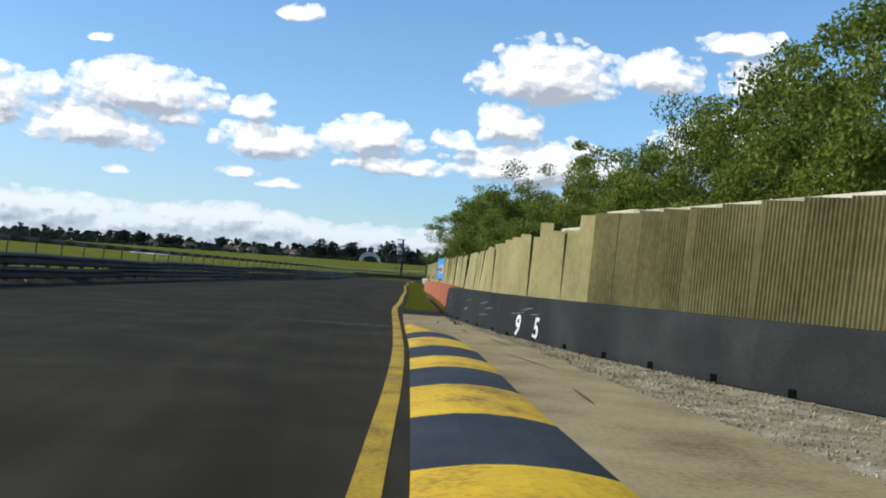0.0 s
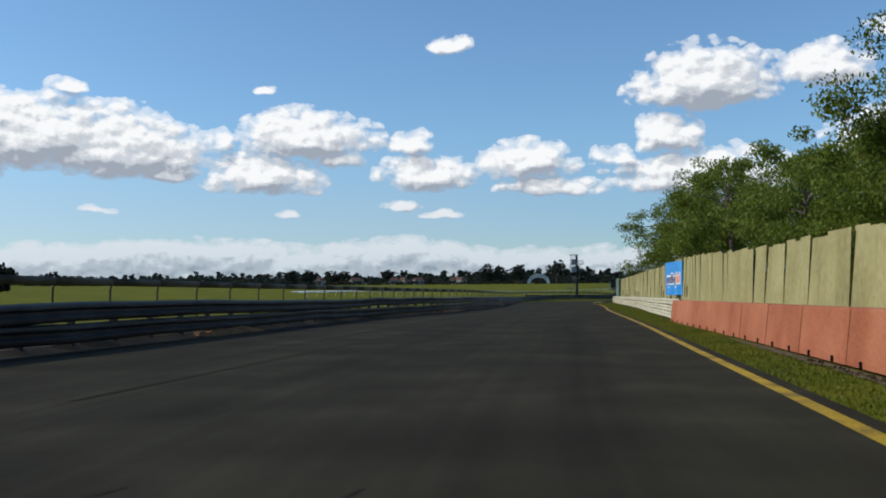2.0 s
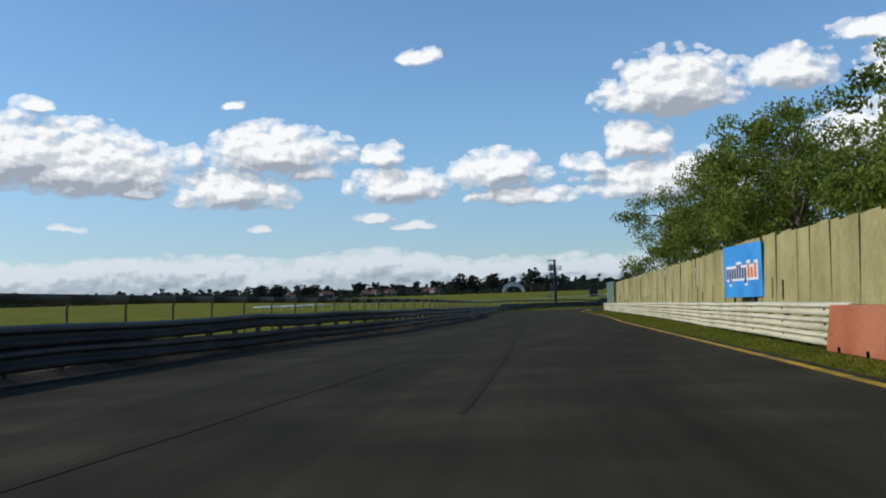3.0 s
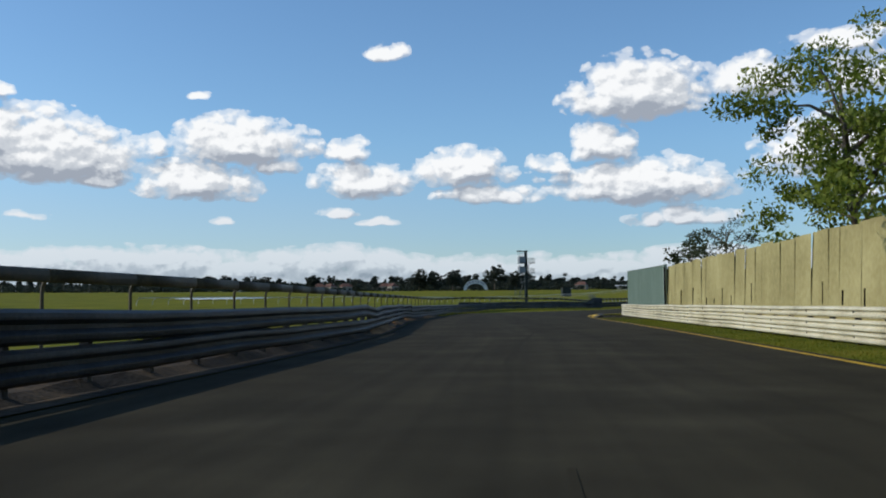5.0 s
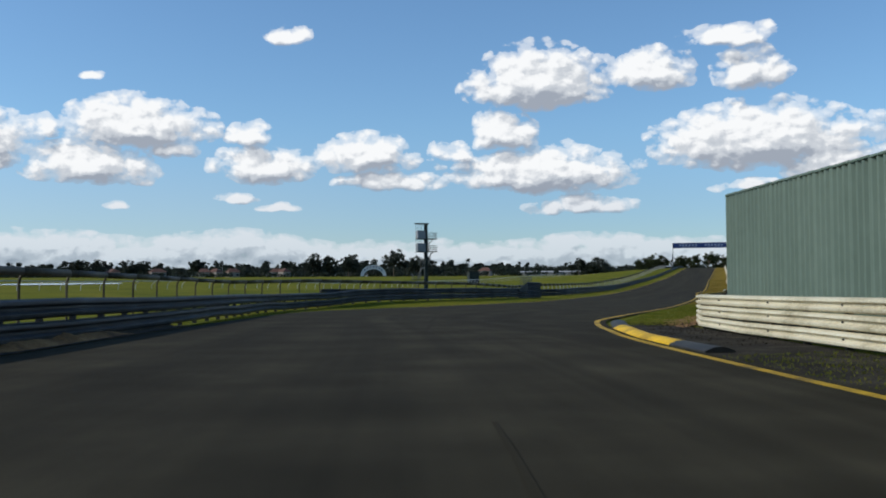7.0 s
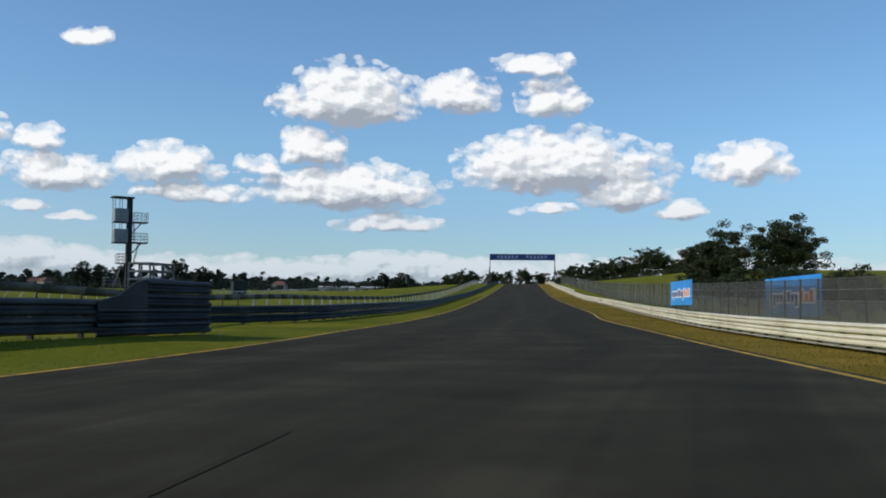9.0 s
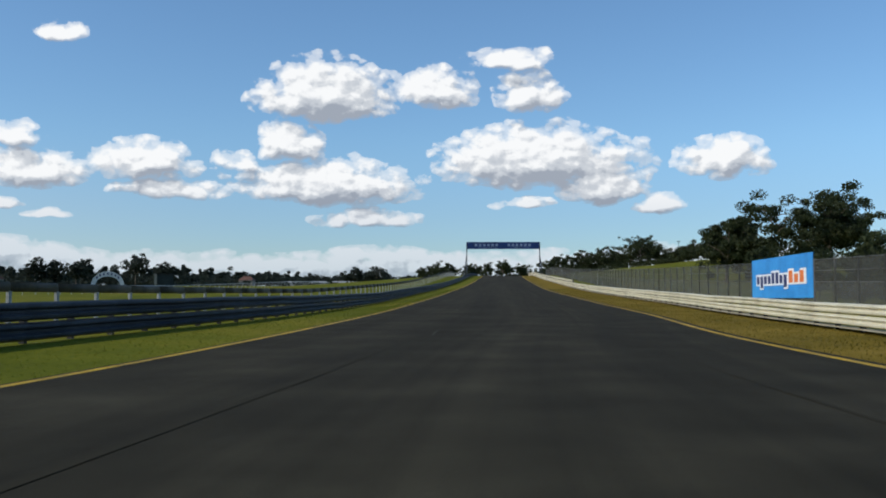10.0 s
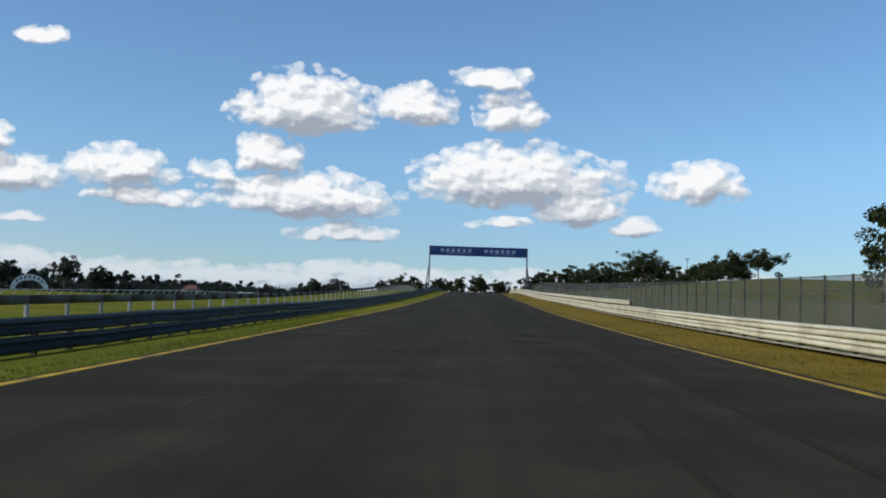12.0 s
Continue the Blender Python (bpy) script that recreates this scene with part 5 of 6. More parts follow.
def timing_tower(at, z, turn, label, h=13.0):
    """A column with roofed boxes on one side, railed landings on the other, and ladders between them."""
    ob = thing("timing_tower", label, "tower", "timing towers")
    ob.matrix_basis = pose(at.x, at.y, z, 0, 0, turn)
    bm = bmesh.new()
    box(bm, -0.5, -0.5, -1.0, 0.5, 0.5, h, 0.05)
    for v in bm.verts:
        f = 0.70 - 0.10 * (v.co.z + 1) / (h + 1)
        v.co.x *= f
        v.co.y *= f
    part("column", bm, TOWER_GREEN, ob)
    part("roof", box(bmesh.new(), -2.25, -0.75, h - 0.2, 0.4, 0.75, h, 0.03), TOWER_GREEN, ob)
    for k, base in enumerate((h - 3.2, h - 5.8)):
        cabin = part("cabin", box(bmesh.new(), -2.0, -0.65, base, -0.3, 0.65, base + 1.7, 0.03), BOX_GREY, ob, "grey clad cabin")
        part("floor_frame", box(bmesh.new(), -2.05, -0.7, base - 0.12, -0.28, 0.7, base, 0.02), TOWER_GREEN, cabin)
        bm = bmesh.new()
        for x in (-1.95, -1.1):
            for y in (-0.55, 0.55):
                tube(bm, (x, y, base + 1.75), (x, y, base + (2.55 if k else 3.0)), 0.045, sides=5)
        part("roof_posts", bm, TOWER_RAIL, cabin)
        landing = part("landing", box(bmesh.new(), 0.3, -0.8, base - 0.05, 2.2, 0.8, base + 0.1, 0.02), TOWER_GREEN, ob)
        part("railing", railing(bmesh.new(), 0.36, -0.75, 2.15, 0.75, base + 0.1), TOWER_RAIL, landing)
        part("strut", tube(bmesh.new(), (1.5, 0, base - 0.05), (0.3, 0, base - 1.4), 0.07, sides=6), TOWER_GREEN, landing)
    part("ladder", ladder(bmesh.new(), (0.8, 0.3, h - 5.7), (0.6, 0.3, h - 3.1)), TOWER_RAIL, ob)
    part("ladder", ladder(bmesh.new(), (0.7, 0.3, h - 8.4), (1.3, 0.3, h - 5.8)), TOWER_RAIL, ob)
    low = h - 8.5
    landing = part("landing", box(bmesh.new(), -1.5, -0.7, low, 0.9, 0.7, low + 0.12, 0.02), TOWER_GREEN, ob)
    part("railing", railing(bmesh.new(), -1.45, -0.65, -0.35, 0.65, low + 0.12), TOWER_RAIL, landing)
    part("ladder", ladder(bmesh.new(), (-1.9, -0.3, low - 2.9), (-0.9, -0.3, low)), TOWER_RAIL, ob)
    foot = part("landing", box(bmesh.new(), -3.0, -0.7, low - 3.05, -0.5, 0.7, low - 2.93, 0.02), TOWER_GREEN, ob)
    part("railing", railing(bmesh.new(), -2.95, -0.65, -1.2, 0.65, low - 2.93), TOWER_RAIL, foot)
    part("ladder", ladder(bmesh.new(), (-2.6, 0.3, -0.2), (-1.6, 0.3, low - 3.0)), TOWER_RAIL, ob)
    return ob


tz = ground_z((17.46, 355.2))
timing_tower(V((17.46, 355.2)), tz, 17.5, "dark green steel timing tower with two grey cabins in the infield", 14.7 - tz)
tz = ground_z((-39.8, 92.3))
timing_tower(V((-39.8, 92.3)), tz, 250, "dark green steel timing tower with cabins and ladders on the grass", 12.3 - tz)


# ---------------------------------------------------------------- the end of the outer rail
rail_end = thing("barrier_end", "dark grey steel sheet end ramp of the guard rail", "barrier")
rail_end.matrix_basis = pose(19.6, 253.6, ground_z((22, 257)), 0, 0, 58)
for k in range(4):
    part("beam", extrude_profile([(-y - 0.06, z + 0.22 + 0.40 * k) for y, z in w_profile(0.39, 0.10)], 3.6), DARK_STEEL, rail_end).location = (2.3, 0, 0)
bm = bmesh.new()
outline = [(0, 0.75), (2.3, 0.8), (2.3, 1.62), (1.7, 1.5), (0.9, 1.12), (0, 0.98)]
front = [bm.verts.new((x, -0.14, z)) for x, z in outline]
rear = [bm.verts.new((x, -0.08, z)) for x, z in outline]
bm.faces.new(front)
bm.faces.new(rear[::-1])
for k in range(len(outline)):
    q = (k + 1) % len(outline)
    bm.faces.new((front[k], rear[k], rear[q], front[q]))
bmesh.ops.recalc_face_normals(bm, faces=bm.faces)
part("ramp_plate", bm, STEEL, rail_end)
for k in range(2):
    part("beam", extrude_profile([(-y - 0.06, z + 0.22 + 0.40 * k) for y, z in w_profile(0.39, 0.10)], 2.5), STEEL, rail_end)
for x in (0.3, 2.4, 4.1, 5.7):
    part("post", box(bmesh.new(), x - 0.06, -0.04, -0.1, x + 0.06, 0.1, 1.5 if x > 2 else 0.9, 0.01), POST_STEEL, rail_end)
part("handrail", railing(bmesh.new(), 2.9, 0.2, 4.2, 0.9, 1.4, 0.7), TOWER_RAIL, rail_end)

dark_box = thing("infield_cabin", "small dark green cabin out in the infield", "hut")
dark_box.matrix_basis = pose(39.56, 460.8, ground_z((39.56, 460.8)), 0, 0, 10)
part("wall", box(bmesh.new(), -1.6, -1.3, 0, 1.6, 1.3, 3.2, 0.04), TOWER_GREEN, dark_box)
part("roof", box(bmesh.new(), -1.8, -1.5, 3.2, 1.8, 1.5, 3.4, 0.04), POST_STEEL, dark_box)

# the pond in the infield; its whiteness is sky reflection put into the base colour
bm = bmesh.new()
ring = []
for k in range(40):
    a = 2 * math.pi * k / 40
    r = 1 + 0.12 * math.sin(3 * a) + 0.06 * math.sin(5 * a + 1)
    x, y = -93 + 17 * r * math.cos(a), 478 + 30 * r * math.sin(a)
    ring.append(bm.verts.new((x, y, ground_z((x, y)) + 0.12)))
bm.faces.new(ring)
WATER = material("sky_painted_water", [(0.62, 0.65, 0.67), (0.76, 0.78, 0.80)], 0.05, 1.0, 0.12, bump=0.05, spec=1.0)
tagged(part("water", bm, WATER), "infield pond, the bright sky's reflection painted into its pale colour", "water", kind="structure")

# the arched gate far off
arch_white = material("arch_white", [(0.5, 0.5, 0.48), (0.68, 0.68, 0.65)], 0.5, 5, 0.7)
arch = thing("arch_gate", "white arched sign gate far across the fields", "arch")
arch.matrix_basis = pose(15.3, 982, ground_z((15.3, 982)), 0, 0, 0)
bm = bmesh.new()
rows = []
for k in range(25):
    a = math.pi * k / 24
    rows.append([bm.verts.new((r * 11 * math.cos(a), y, 9.5 * (r if r == 1 else r - 0.12) * math.sin(a) + 0.5)) for r, y in ((1, -0.6), (1, 0.6), (0.74, 0.6), (0.74, -0.6))])
for r, s in zip(rows, rows[1:]):
    for c in range(4):
        bm.faces.new((r[c], r[(c + 1) % 4], s[(c + 1) % 4], s[c]))
bmesh.ops.recalc_face_normals(bm, faces=bm.faces)
part("arch", bm, arch_white, arch)
for k in range(1, 8):
    a = math.pi * (0.5 + (k - 4) * 0.09)
    x, z = 9.6 * math.cos(a), 8.0 * math.sin(a) + 0.4
    part("dark_shape", box(bmesh.new(), x - 0.5, -0.75, z - 0.8, x + 0.5, -0.65, z + 0.8), NAVY, arch)


# ---------------------------------------------------------------- trees
def leaf_mesh(name, centres, size, mat, rnd, droop=0.0, slim=0.5):
    n = len(centres)
    a = rnd.normal(size=(n, 3))
    a[:, 2] -= droop
    a /= np.linalg.norm(a, axis=1, keepdims=True)
    b = np.cross(a, rnd.normal(size=(n, 3)))
    b /= np.linalg.norm(b, axis=1, keepdims=True)
    s = size * rnd.uniform(0.6, 1.3, (n, 1))
    a, b = a * s, b * s * slim
    quad = np.stack([centres - a, centres - b * 0.9 + a * 0.1, centres + a, centres + b * 0.9 + a * 0.1], 1).reshape(-1, 3)
    me = bpy.data.meshes.new(name)
    me.vertices.add(4 * n)
    me.vertices.foreach_set("co", quad.ravel())
    me.loops.add(4 * n)
    me.loops.foreach_set("vertex_index", np.arange(4 * n))
    me.polygons.add(n)
    me.polygons.foreach_set("loop_start", np.arange(0, 4 * n, 4))
    me.update(calc_edges=True)
    me.validate()
    me.materials.append(mat)
    return me


def clump_points(rnd, centre, radius, n, flat=0.75):
    d = rnd.normal(size=(n, 3))
    d /= np.linalg.norm(d, axis=1, keepdims=True)
    r = rnd.uniform(0.05, 1.0, (n, 1)) ** 0.5
    return centre + d * r * radius * (1, 1, flat)


def tree(at, height, spread, leaves, size, mat, label, seed, droop=0.0, bare=0.0, base=0.25, group="trees"):
    rnd = np.random.RandomState(seed)
    z = ground_z(at)
    ob = thing("tree", label, "tree", group)
    ob.matrix_basis = pose(at.x, at.y, z - 0.1)
    bm = bmesh.new()
    lean = rnd.normal(0, 0.03 * height, 2)
    trunk = [V((0, 0, 0)), V((lean[0] * 0.3, lean[1] * 0.3, height * 0.22)), V((lean[0], lean[1], height * 0.5)), V((lean[0] * 1.3, lean[1] * 1.3, height * 0.8))]
    rad = height * 0.022
    for k, (a, b) in enumerate(zip(trunk, trunk[1:])):
        tube(bm, a, b, rad * (1 - 0.27 * k), rad * (1 - 0.27 * (k + 1)), 8)
    tips = []
    for k in range(int(9 + height * 0.5)):
        f = rnd.uniform(base, 0.92)
        start = trunk[1].lerp(trunk[3], min(1, f))
        ang = rnd.uniform(0, 2 * math.pi)
        reach = spread * rnd.uniform(0.45, 1.0) * (1.0 - 0.45 * max(0, f - 0.5) * 2)
        end = start + V((math.cos(ang) * reach, math.sin(ang) * reach, height * rnd.uniform(0.02, 0.22)))
        mid = start.lerp(end, 0.5) + V((0, 0, height * 0.03))
        tube(bm, start, mid, rad * 0.35, rad * 0.22, 5)
        tube(bm, mid, end, rad * 0.22, rad * 0.08, 5)
        tips.append((end, reach))
        if bare and rnd.rand() < bare:
            for _ in range(5):
                q = mid.lerp(end, rnd.uniform(0.2, 1.0))
                tube(bm, q, q + V(rnd.normal(0, 1, 3)) * reach * 0.35, rad * 0.08, rad * 0.02, 4)
    part("trunk", bm, BARK, ob)
    if leaves:
        pts = []
        tips += [(trunk[3] + V((0, 0, height * 0.1)), spread * 0.6), (trunk[2], spread * 0.8)]
        w = np.array([r for _, r in tips])
        for (e, r), share in zip(tips, w / w.sum()):
            if bare and rnd.rand() < bare:
                continue
            n = int(leaves * share)
            sub = 5
            for _ in range(sub):
                c = np.array(e) + rnd.normal(0, 0.30 * spread, 3) * (1, 1, 0.7)
                pts.append(clump_points(rnd, c, spread * rnd.uniform(0.16, 0.32), max(4, n // sub), 0.7))
        pts = np.concatenate(pts)
        pts = pts[(pts[:, 2] > height * min(0.14, 0.02 + base * 0.35))]
        pts[:, 2] *= min(1.0, height / np.percentile(pts[:, 2], 99.8))
        crown = new("crown", leaf_mesh("crown", pts, size, mat, rnd, droop))
        crown.parent = ob
    return ob


for n in range(16):
    y = 20 + 8.2 * n
    tree(V((13.9 + 0.016 * y + 0.9 * math.sin(2.3 * n), y)), (9.4 if n < 10 else 12.2) + 0.9 * math.sin(1.7 * n), 3.7 + 0.4 * math.sin(3.1 * n), 34000 if n < 8 else 15000, 0.085 if n < 8 else 0.12, LEAF_BRIGHT, "bright green leafy tree behind the sheet fence", 20 + n, droop=0.9, base=0.02, group="trees behind the sheet fence")
tree(V((14.9, 158)), 6.4, 2.0, 5200, 0.075, LEAF_DARK, "half-bare dark tree with thin twigs behind the fence", 41, bare=0.5, group="trees behind the sheet fence")
tree(V((16.2, 172)), 6.2, 2.0, 1500, 0.16, LEAF_DARK, "small dark tree behind the green fence", 42, group="trees behind the sheet fence")
# by the shed, and beyond the straight
tree(V((21.0, 198.3)), 2.2, 1.1, 2600, 0.08, LEAF_DARK, "low dark green bush behind the rail", 43, base=0.0, group="bushes")
tree(V((22.4, 197.6)), 2.6, 1.3, 2600, 0.08, LEAF_DARK, "dark green bush beside the shed", 44, base=0.0, group="bushes")
for n, (x, y, h, s) in enumerate(((62, 268, 3.2, 2.2), (67, 282, 3.6, 2.4), (72, 295, 3.4, 2.4), (76, 307, 4.0, 2.6), (81, 320, 3.6, 2.4), (86, 332, 4.2, 2.6), (70, 276, 3.8, 2.6), (79, 300, 4.4, 2.8), (88, 318, 4.6, 3.0))):
    tree(V((x, y)), h, s, 5000, 0.17, LEAF_DARK, "dark green bush beyond the mesh fence", 60 + n, base=0.0, group="bushes beyond the fence")
for n, (x, y, h, s) in enumerate(((118.5, 387, 9.5, 3.8), (124, 383, 13, 5.0), (131, 380, 14, 5.5), (138, 388, 14, 6.0), (128, 395, 11, 4.5))):
    tree(V((x, y)), h, s, 12000, 0.24, LEAF_DARK, "large dark green gum tree beyond the mesh fence", 80 + n, base=0.0, group="trees beyond the fence")


def from_eye(t, bearing, far):
    row = [r for r in PATH if r[0] == t][0]
    return V((row[1] + far * math.sin(radians(bearing)), row[2] + far * math.cos(radians(bearing))))


# trees on the crest: bearing and top from the path's end in degrees, distance, spread
CREST = [(15.7, 2.2, 430, 3.2), (16.2, 2.4, 440, 3.6), (16.8, 2.66, 430, 4.2), (17.6, 2.6, 440, 3.0), (18.8, 2.4, 430, 3.6), (19.3, 2.5, 440, 3.4), (19.9, 2.55, 430, 3.4), (21.1, 2.75, 430, 3.9), (21.5, 2.6, 440, 3.2), (22.4, 2.45, 430, 4.0), (22.8, 2.4, 440, 4.0)]
CREST += [(24.0, 2.6, 385, 3.6), (24.5, 2.7, 375, 3.8), (25.1, 3.1, 380, 3.6), (25.8, 3.13, 370, 3.8), (26.5, 3.4, 375, 3.8), (27.1, 3.1, 370, 4.2), (27.6, 3.2, 380, 4.2), (28.1, 3.55, 370, 4.6), (28.7, 3.73, 375, 4.6), (29.4, 3.3, 370, 4.0), (30.2, 4.3, 370, 5.6), (30.8, 4.45, 365, 6.0), (31.3, 4.3, 370, 5.6), (31.9, 3.8, 365, 4.4), (32.6, 2.9, 365, 4.0), (33.3, 2.8, 370, 4.0), (34.6, 3.6, 300, 4.6), (35.3, 4.1, 300, 5.2), (36.2, 4.45, 290, 5.6), (37.3, 4.6, 290, 6.0), (34.0, 2.9, 310, 3.5)]
for n, (az, el, far, s) in enumerate(CREST):
    p = from_eye(12.0, az, far)
    top = 2.78 + far * math.tan(radians(el))
    h = max(6.0, top - ground_z(p))
    tree(p, h, min(s, 0.6 * h), 3000, 0.42, LEAF_DARK, "dark gum tree on the crest of the rise", 100 + n, base=0.12 if az > 23.5 else 0.4, group="trees on the crest")
for n in range(18):
    az = 24.2 + 0.72 * n
    tree(from_eye(12.0, az, 352 + 12 * math.sin(3.7 * n) - (60 if az > 34 else 0)), 4.6 + 1.2 * math.sin(2.1 * n), 3.2, 1500, 0.34, LEAF_DARK, "dark green undergrowth below the crest trees", 160 + n, base=0.0, group="bushes on the crest")
for n, (x, y, h) in enumerate(((146, 1118, 14), (138, 1120, 11))):
    tree(V((x, y)), h, 2.6, 1600, 0.6, LEAF_FAR, "slender dark poplar among the far woods", 140 + n, base=0.0, group="poplars")
pole_at = from_eye(12.0, 33.4, 380)
pole = thing("light_pole", "thin grey floodlight pole on the crest", "pole")
pole.matrix_basis = pose(pole_at.x, pole_at.y, ground_z(pole_at))
pole_top = 2.78 + 380 * math.tan(radians(3.9)) - ground_z(pole_at)
part("mast", tube(bmesh.new(), (0, 0, -0.2), (0, 0, pole_top), 0.18, 0.10), POST_GREY, pole)
part("lamp_bar", box(bmesh.new(), -0.9, -0.12, pole_top, 0.9, 0.12, pole_top + 0.3, 0.03), POST_GREY, pole)


def far_woods():
    """The belt of woods along the horizon, as one object: rounded crowns of uneven height, with gaps."""
    rnd = np.random.RandomState(8)
    pts = []

    def crown(x, y, h, w):
        z = land(x, y)
        for c in range(9):
            a, up = rnd.uniform(0, 2 * math.pi), rnd.uniform(0.30, 0.90)
            r = w * math.sqrt(max(0.05, 1 - ((up - 0.55) / 0.47) ** 2)) * rnd.uniform(0.1, 0.6)
            pts.append(clump_points(rnd, np.array((x + r * math.cos(a), y + 0.5 * r * math.sin(a), z + h * up)), w * rnd.uniform(0.26, 0.44), 36, 0.75))

    az = -48.0
    while az < 17:
        tall = np.interp(az, (-48, -24, -16, -9, -4, 3, 6, 10, 17), (13, 11, 13, 12, 15, 16, 14, 9, 9))
        far = rnd.uniform(970, 1120)
        h = tall * rnd.choice((0.65, 0.85, 1.0, 1.25), p=(0.3, 0.34, 0.26, 0.10)) * rnd.uniform(0.9, 1.15)
        crown(far * math.sin(radians(az)), 100 + far * math.cos(radians(az)), h, h * rnd.uniform(0.28, 0.50))
        az += rnd.choice((0.06, 0.12, 0.2, 0.36), p=(0.4, 0.36, 0.2, 0.04))
    # low growth along the foot
    for k in range(1700):
        az, far = rnd.uniform(-48, 20), rnd.uniform(950, 1000)
        x, y = far * math.sin(radians(az)), 100 + far * math.cos(radians(az))
        pts.append(clump_points(rnd, np.array((x, y, land(x, y) + rnd.uniform(1.5, 6.5))), rnd.uniform(3.2, 5.4), 44, 0.75))
    for k in range(260):
        az, far = rnd.uniform(-30, 14), rnd.uniform(905, 925)
        x, y = far * math.sin(radians(az)), 100 + far * math.cos(radians(az))
        pts.append(clump_points(rnd, np.array((x, y, land(x, y) + rnd.uniform(0.8, 2.6))), rnd.uniform(2.0, 3.6), 34, 0.75))
    # nearer belt at the side of the infield
    for k in range(120):
        az, far = rnd.uniform(-62, -31), rnd.uniform(330, 420)
        h = rnd.uniform(4, 8) * (1.5 if rnd.rand() < 0.12 else 1)
        crown(far * math.sin(radians(az)), 60 + far * math.cos(radians(az)), h, h * rnd.uniform(0.4, 0.6))
    pts = np.concatenate(pts)
    ob = new("far_woods", leaf_mesh("far_woods", pts, 0.95, LEAF_FAR, rnd, slim=0.8))
    tagged(ob, "dark green belt of woods along the far horizon", "woods", kind="stuff")


far_woods()
# single trees that stand out of the belt: time of the view, bearing, top, distance, spread
STANDING = [(5.5, -15.0, 1.70, 930, 5.5), (5.5, -14.0, 1.74, 930, 5.5), (5.5, -12.5, 1.68, 940, 7), (5.5, -11.7, 1.66, 940, 6), (5.5, -8.8, 1.74, 940, 6), (5.5, -2.45, 2.1, 940, 7),
            (5.5, -1.5, 1.95, 940, 7), (5.5, -0.3, 2.05, 930, 6), (5.5, 2.1, 2.3, 900, 9), (5.5, 3.4, 1.9, 930, 7), (9.5, 12.6, 2.02, 760, 7), (9.5, 13.9, 2.05, 760, 9), (9.5, -2.6, 2.1, 740, 6)]
for n, (t, az, el, far, w) in enumerate(STANDING):
    p = from_eye(t, az, far)
    h = max(6.0, 1.1 + far * math.tan(radians(el)) - ground_z(p))
    tree(p, h, w, 3200, 0.8, LEAF_FAR, "tall dark tree standing out of the far woods", 200 + n, base=0.18, group="far trees")

ROOF_RED = material("red_tile_roof", [(0.10, 0.05, 0.035), (0.17, 0.085, 0.06)], 0.3, 3, 0.8)
HOUSE_WALL = material("pale_house_wall", [(0.22, 0.20, 0.17), (0.36, 0.33, 0.29)], 0.3, 3, 0.8)


def far_house(at, width, turn):
    ob = thing("house", "pale suburban house with a red tiled roof among far trees", "house", "far houses")
    ob.matrix_basis = pose(at.x, at.y, ground_z(at), 0, 0, turn)
    part("wall", box(bmesh.new(), -width / 2, -4, -1, width / 2, 4, 4.5), HOUSE_WALL, ob)
    bm = bmesh.new()
    low = [bm.verts.new(p) for p in ((-width / 2 - 0.6, -4.6, 4.5), (width / 2 + 0.6, -4.6, 4.5), (width / 2 + 0.6, 4.6, 4.5), (-width / 2 - 0.6, 4.6, 4.5))]
    top = [bm.verts.new(p) for p in ((-width / 4, 0, 7.6), (width / 4, 0, 7.6))]
    for f in ((low[0], low[1], top[1], top[0]), (low[1], low[2], top[1]), (low[2], low[3], top[0], top[1]), (low[3], low[0], top[0]), (low[3], low[2], low[1], low[0])):
        bm.faces.new(f)
    part("roof", bm, ROOF_RED, ob)
    for x in (-width / 4, width / 4):
        part("window", box(bmesh.new(), x - 1, -4.08, 1.2, x + 1, -4.0, 2.8), DARK_GAP, ob)


rnd = random.Random(2)
for az in (-12.9, -10.6, -8.2, -7.6, -6.66, -4.3, -3.9, 7.2):
    far = rnd.uniform(928, 942)
    far_house(V((far * math.sin(radians(az)), 100 + far * math.cos(radians(az)))), rnd.uniform(8, 14), rnd.uniform(-60, 60))


def far_hall(at, length, turn):
    ob = thing("hall", "long low hall with a pale roof beyond the fields", "building", "far halls")
    ob.matrix_basis = pose(at.x, at.y, ground_z(at), 0, 0, turn)
    part("wall", box(bmesh.new(), -length / 2, -5, -1, length / 2, 5, 2.8), HOUSE_WALL, ob)
    bm = bmesh.new()
    rows = [[bm.verts.new((x, y, z)) for y, z in ((-5.6, 2.8), (0, 4.0), (5.6, 2.8))] for x in (-length / 2 - 0.5, length / 2 + 0.5)]
    for k in range(2):
        bm.faces.new((rows[0][k], rows[0][k + 1], rows[1][k + 1], rows[1][k]))
    for row in rows:
        bm.faces.new(row)
    bm.faces.new((rows[0][0], rows[0][2], rows[1][2], rows[1][0]))
    bmesh.ops.recalc_face_normals(bm, faces=bm.faces)
    part("roof", bm, PALE_RAIL, ob, "pale sheet roof")
    for x in (-length / 4, length / 5):
        part("door", box(bmesh.new(), x - 1.4, -5.1, -0.5, x + 1.4, -5.0, 2.2), DARK_GAP, ob)


for az, far, length in ((10.2, 925, 30), (12.1, 930, 24)):
    far_hall(from_eye(5.5, az, far), length, -12)


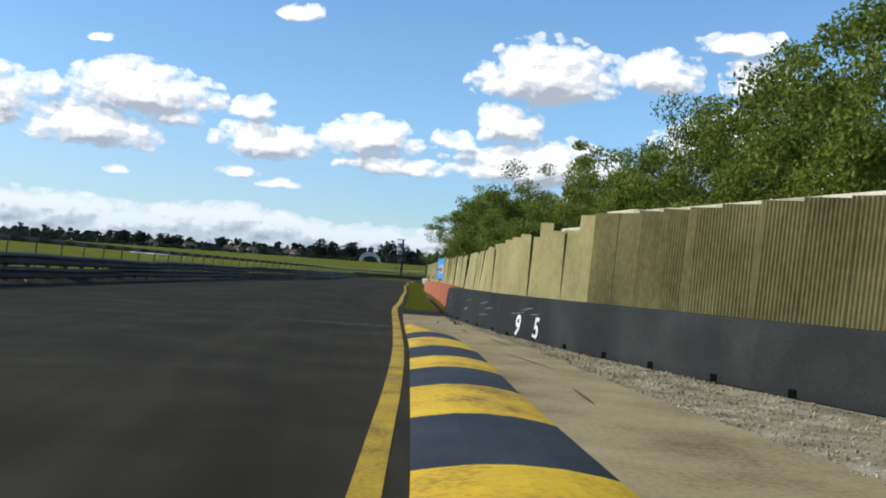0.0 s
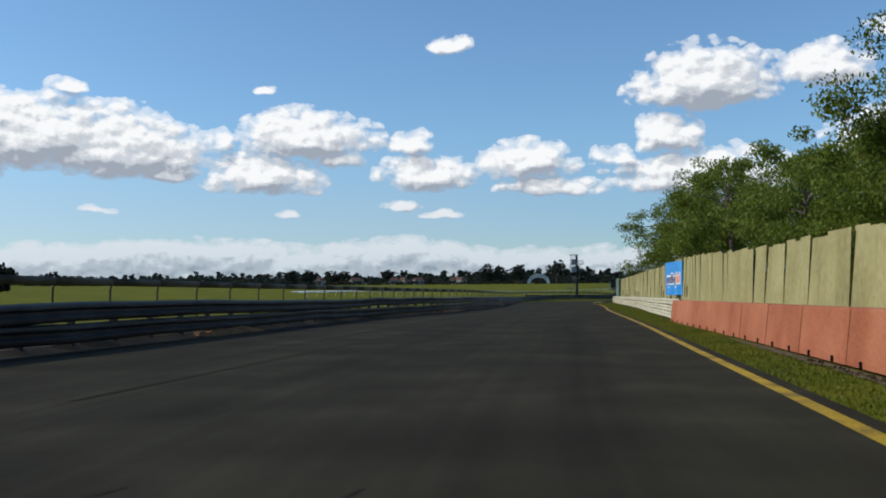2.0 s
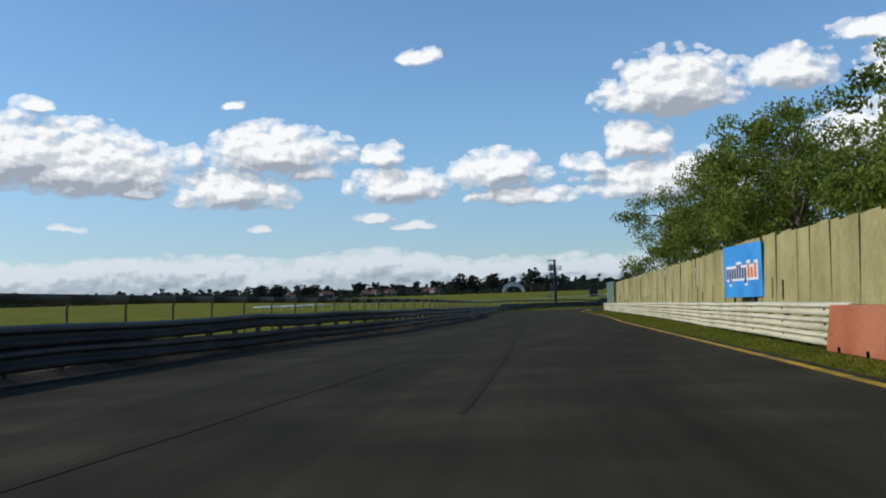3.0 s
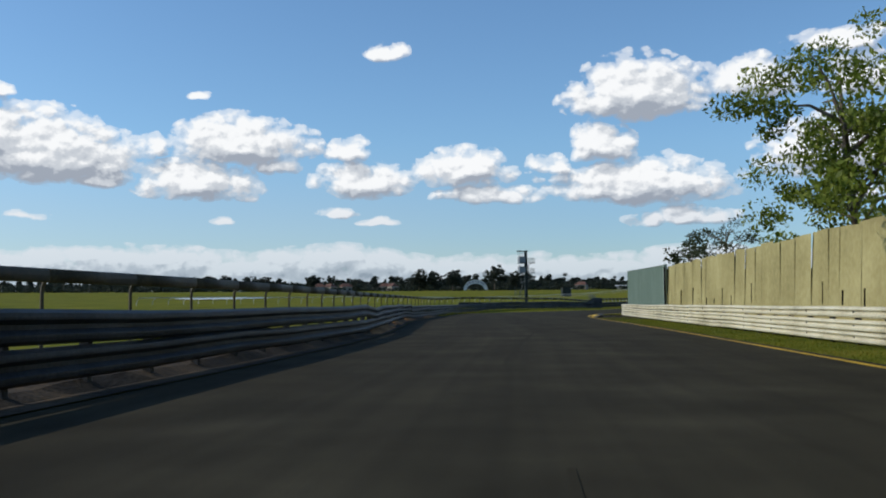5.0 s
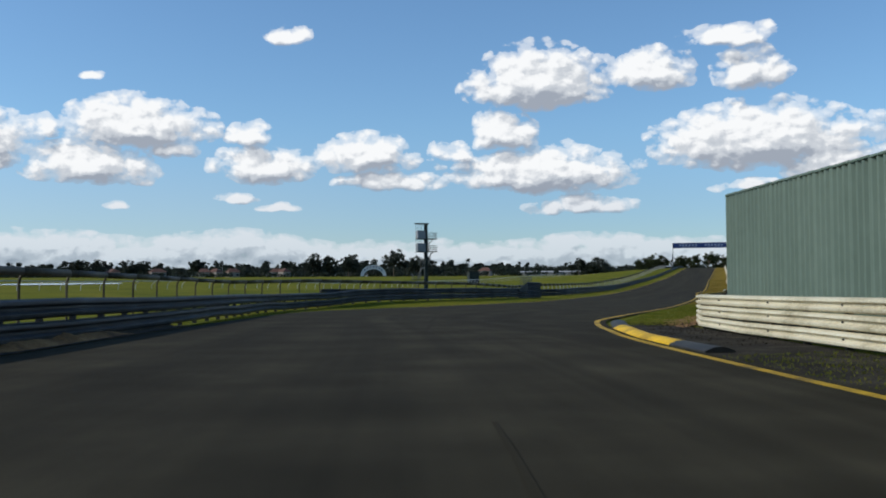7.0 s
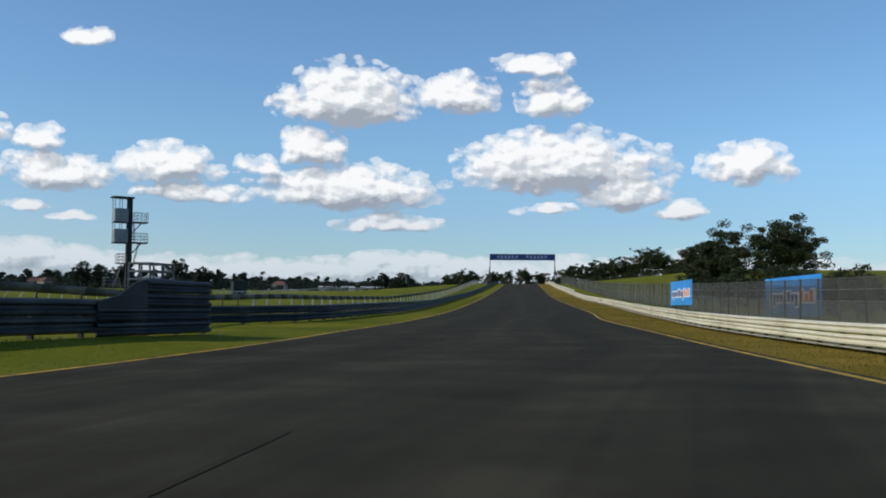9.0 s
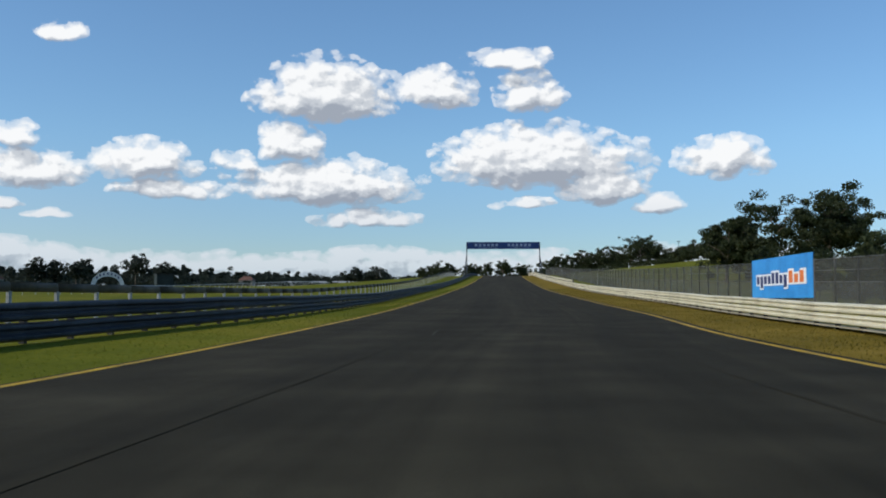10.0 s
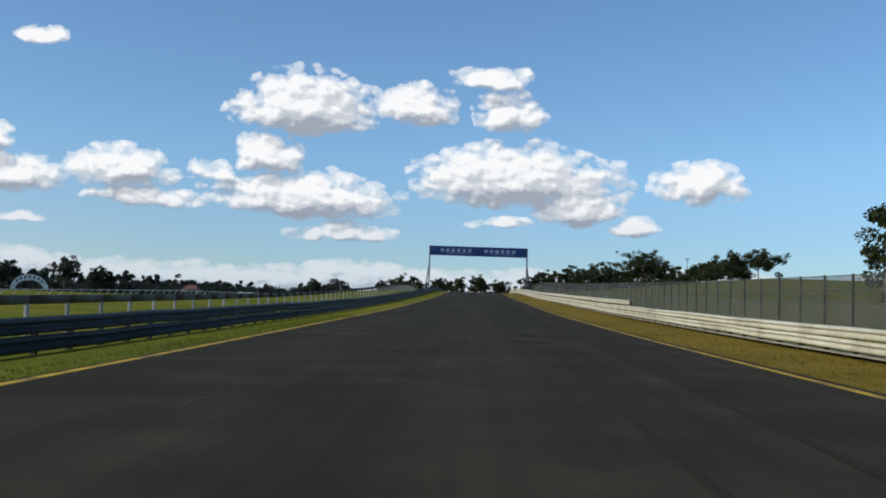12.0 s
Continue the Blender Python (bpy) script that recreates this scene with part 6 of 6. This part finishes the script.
# ---------------------------------------------------------------- grass blades on the verges
def blades(name, left, right, count, height, mat, label, seed):
    rnd = np.random.RandomState(seed)
    la, ra = np.array([(p.x, p.y) for p in left]), np.array([(p.x, p.y) for p in right])

    def at(line, f):
        d = np.r_[0, np.cumsum(np.hypot(*np.diff(line, axis=0).T))]
        w = f * d[-1]
        return np.stack([np.interp(w, d, line[:, 0]), np.interp(w, d, line[:, 1])], 1)

    f, u = rnd.rand(count), rnd.rand(count, 1)
    p = at(la, f) * (1 - u) + at(ra, f) * u
    z = land(p[:, 0], p[:, 1]) - 0.03
    ang, h, w = rnd.uniform(0, 6.28, count), height * rnd.uniform(0.5, 1.4, count), 0.012 + 0.014 * rnd.rand(count)
    base = np.stack([p[:, 0], p[:, 1], z], 1)
    side = np.stack([np.cos(ang) * w, np.sin(ang) * w, 0 * w], 1)
    tip = base + np.stack([rnd.normal(0, 0.35, count) * h, rnd.normal(0, 0.35, count) * h, h], 1)
    verts = np.stack([base - side, base + side, tip], 1).reshape(-1, 3)
    me = bpy.data.meshes.new(name)
    me.vertices.add(3 * count)
    me.vertices.foreach_set("co", verts.ravel())
    me.loops.add(3 * count)
    me.loops.foreach_set("vertex_index", np.arange(3 * count))
    me.polygons.add(count)
    me.polygons.foreach_set("loop_start", np.arange(0, 3 * count, 3))
    me.update(calc_edges=True)
    me.validate()
    me.materials.append(mat)
    tagged(new(name, me), label, "grass", kind="stuff")


BLADE_GREEN = leaf_material("grass_blade", (0.08, 0.10, 0.007), (0.13, 0.145, 0.010), (0.19, 0.175, 0.02))
BLADE_DRY = leaf_material("dry_blade", (0.12, 0.095, 0.010), (0.19, 0.14, 0.018), (0.27, 0.195, 0.04))
blades("verge_grass", between(edge_r, 30, 176), [V((3.2, 30.5)), V((3.8, 42)), V((4.5, 54)), V((5.5, 71)), V((7.1, 90)), V((9.0, 114)), V((10.6, 140)), V((12.2, 165)), V((12.8, 176))], 45000, 0.045, BLADE_GREEN, "short ragged grass blades of the verge", 1)
blades("corner_grass", [V((12.2, 188.8)), V((13.4, 193.0)), V((17.0, 202.2)), V((22.4, 214.3)), V((26.4, 224))], [V((14.2, 188.6)), V((16.0, 193)), V((20.2, 202.8)), V((23.8, 211.5)), V((29.3, 224))], 16000, 0.05, BLADE_GREEN, "rough grass blades of the corner", 2)
blades("dry_verge_grass", between(edge_r, 224, 380), between(beside(INNER_2, -0.05), 224, 380), 30000, 0.04, BLADE_DRY, "dry grass blades of the verge", 3)
blades("outer_verge_grass", between(LEFT_EDGE, 191, 380), [V((-1.6, 190)), V((-1.5, 200)), V((-1.2, 208)), V((0.2, 217)), V((3.2, 226)), V((8.0, 235)), V((13.5, 243.5)), V((17.6, 250)), V((22.5, 261)), V((26.0, 275.0))] + between(beside(OUTER_2, 0.1), 277, 380), 60000, 0.035, BLADE_GREEN, "short green grass blades of the outer verge", 4)
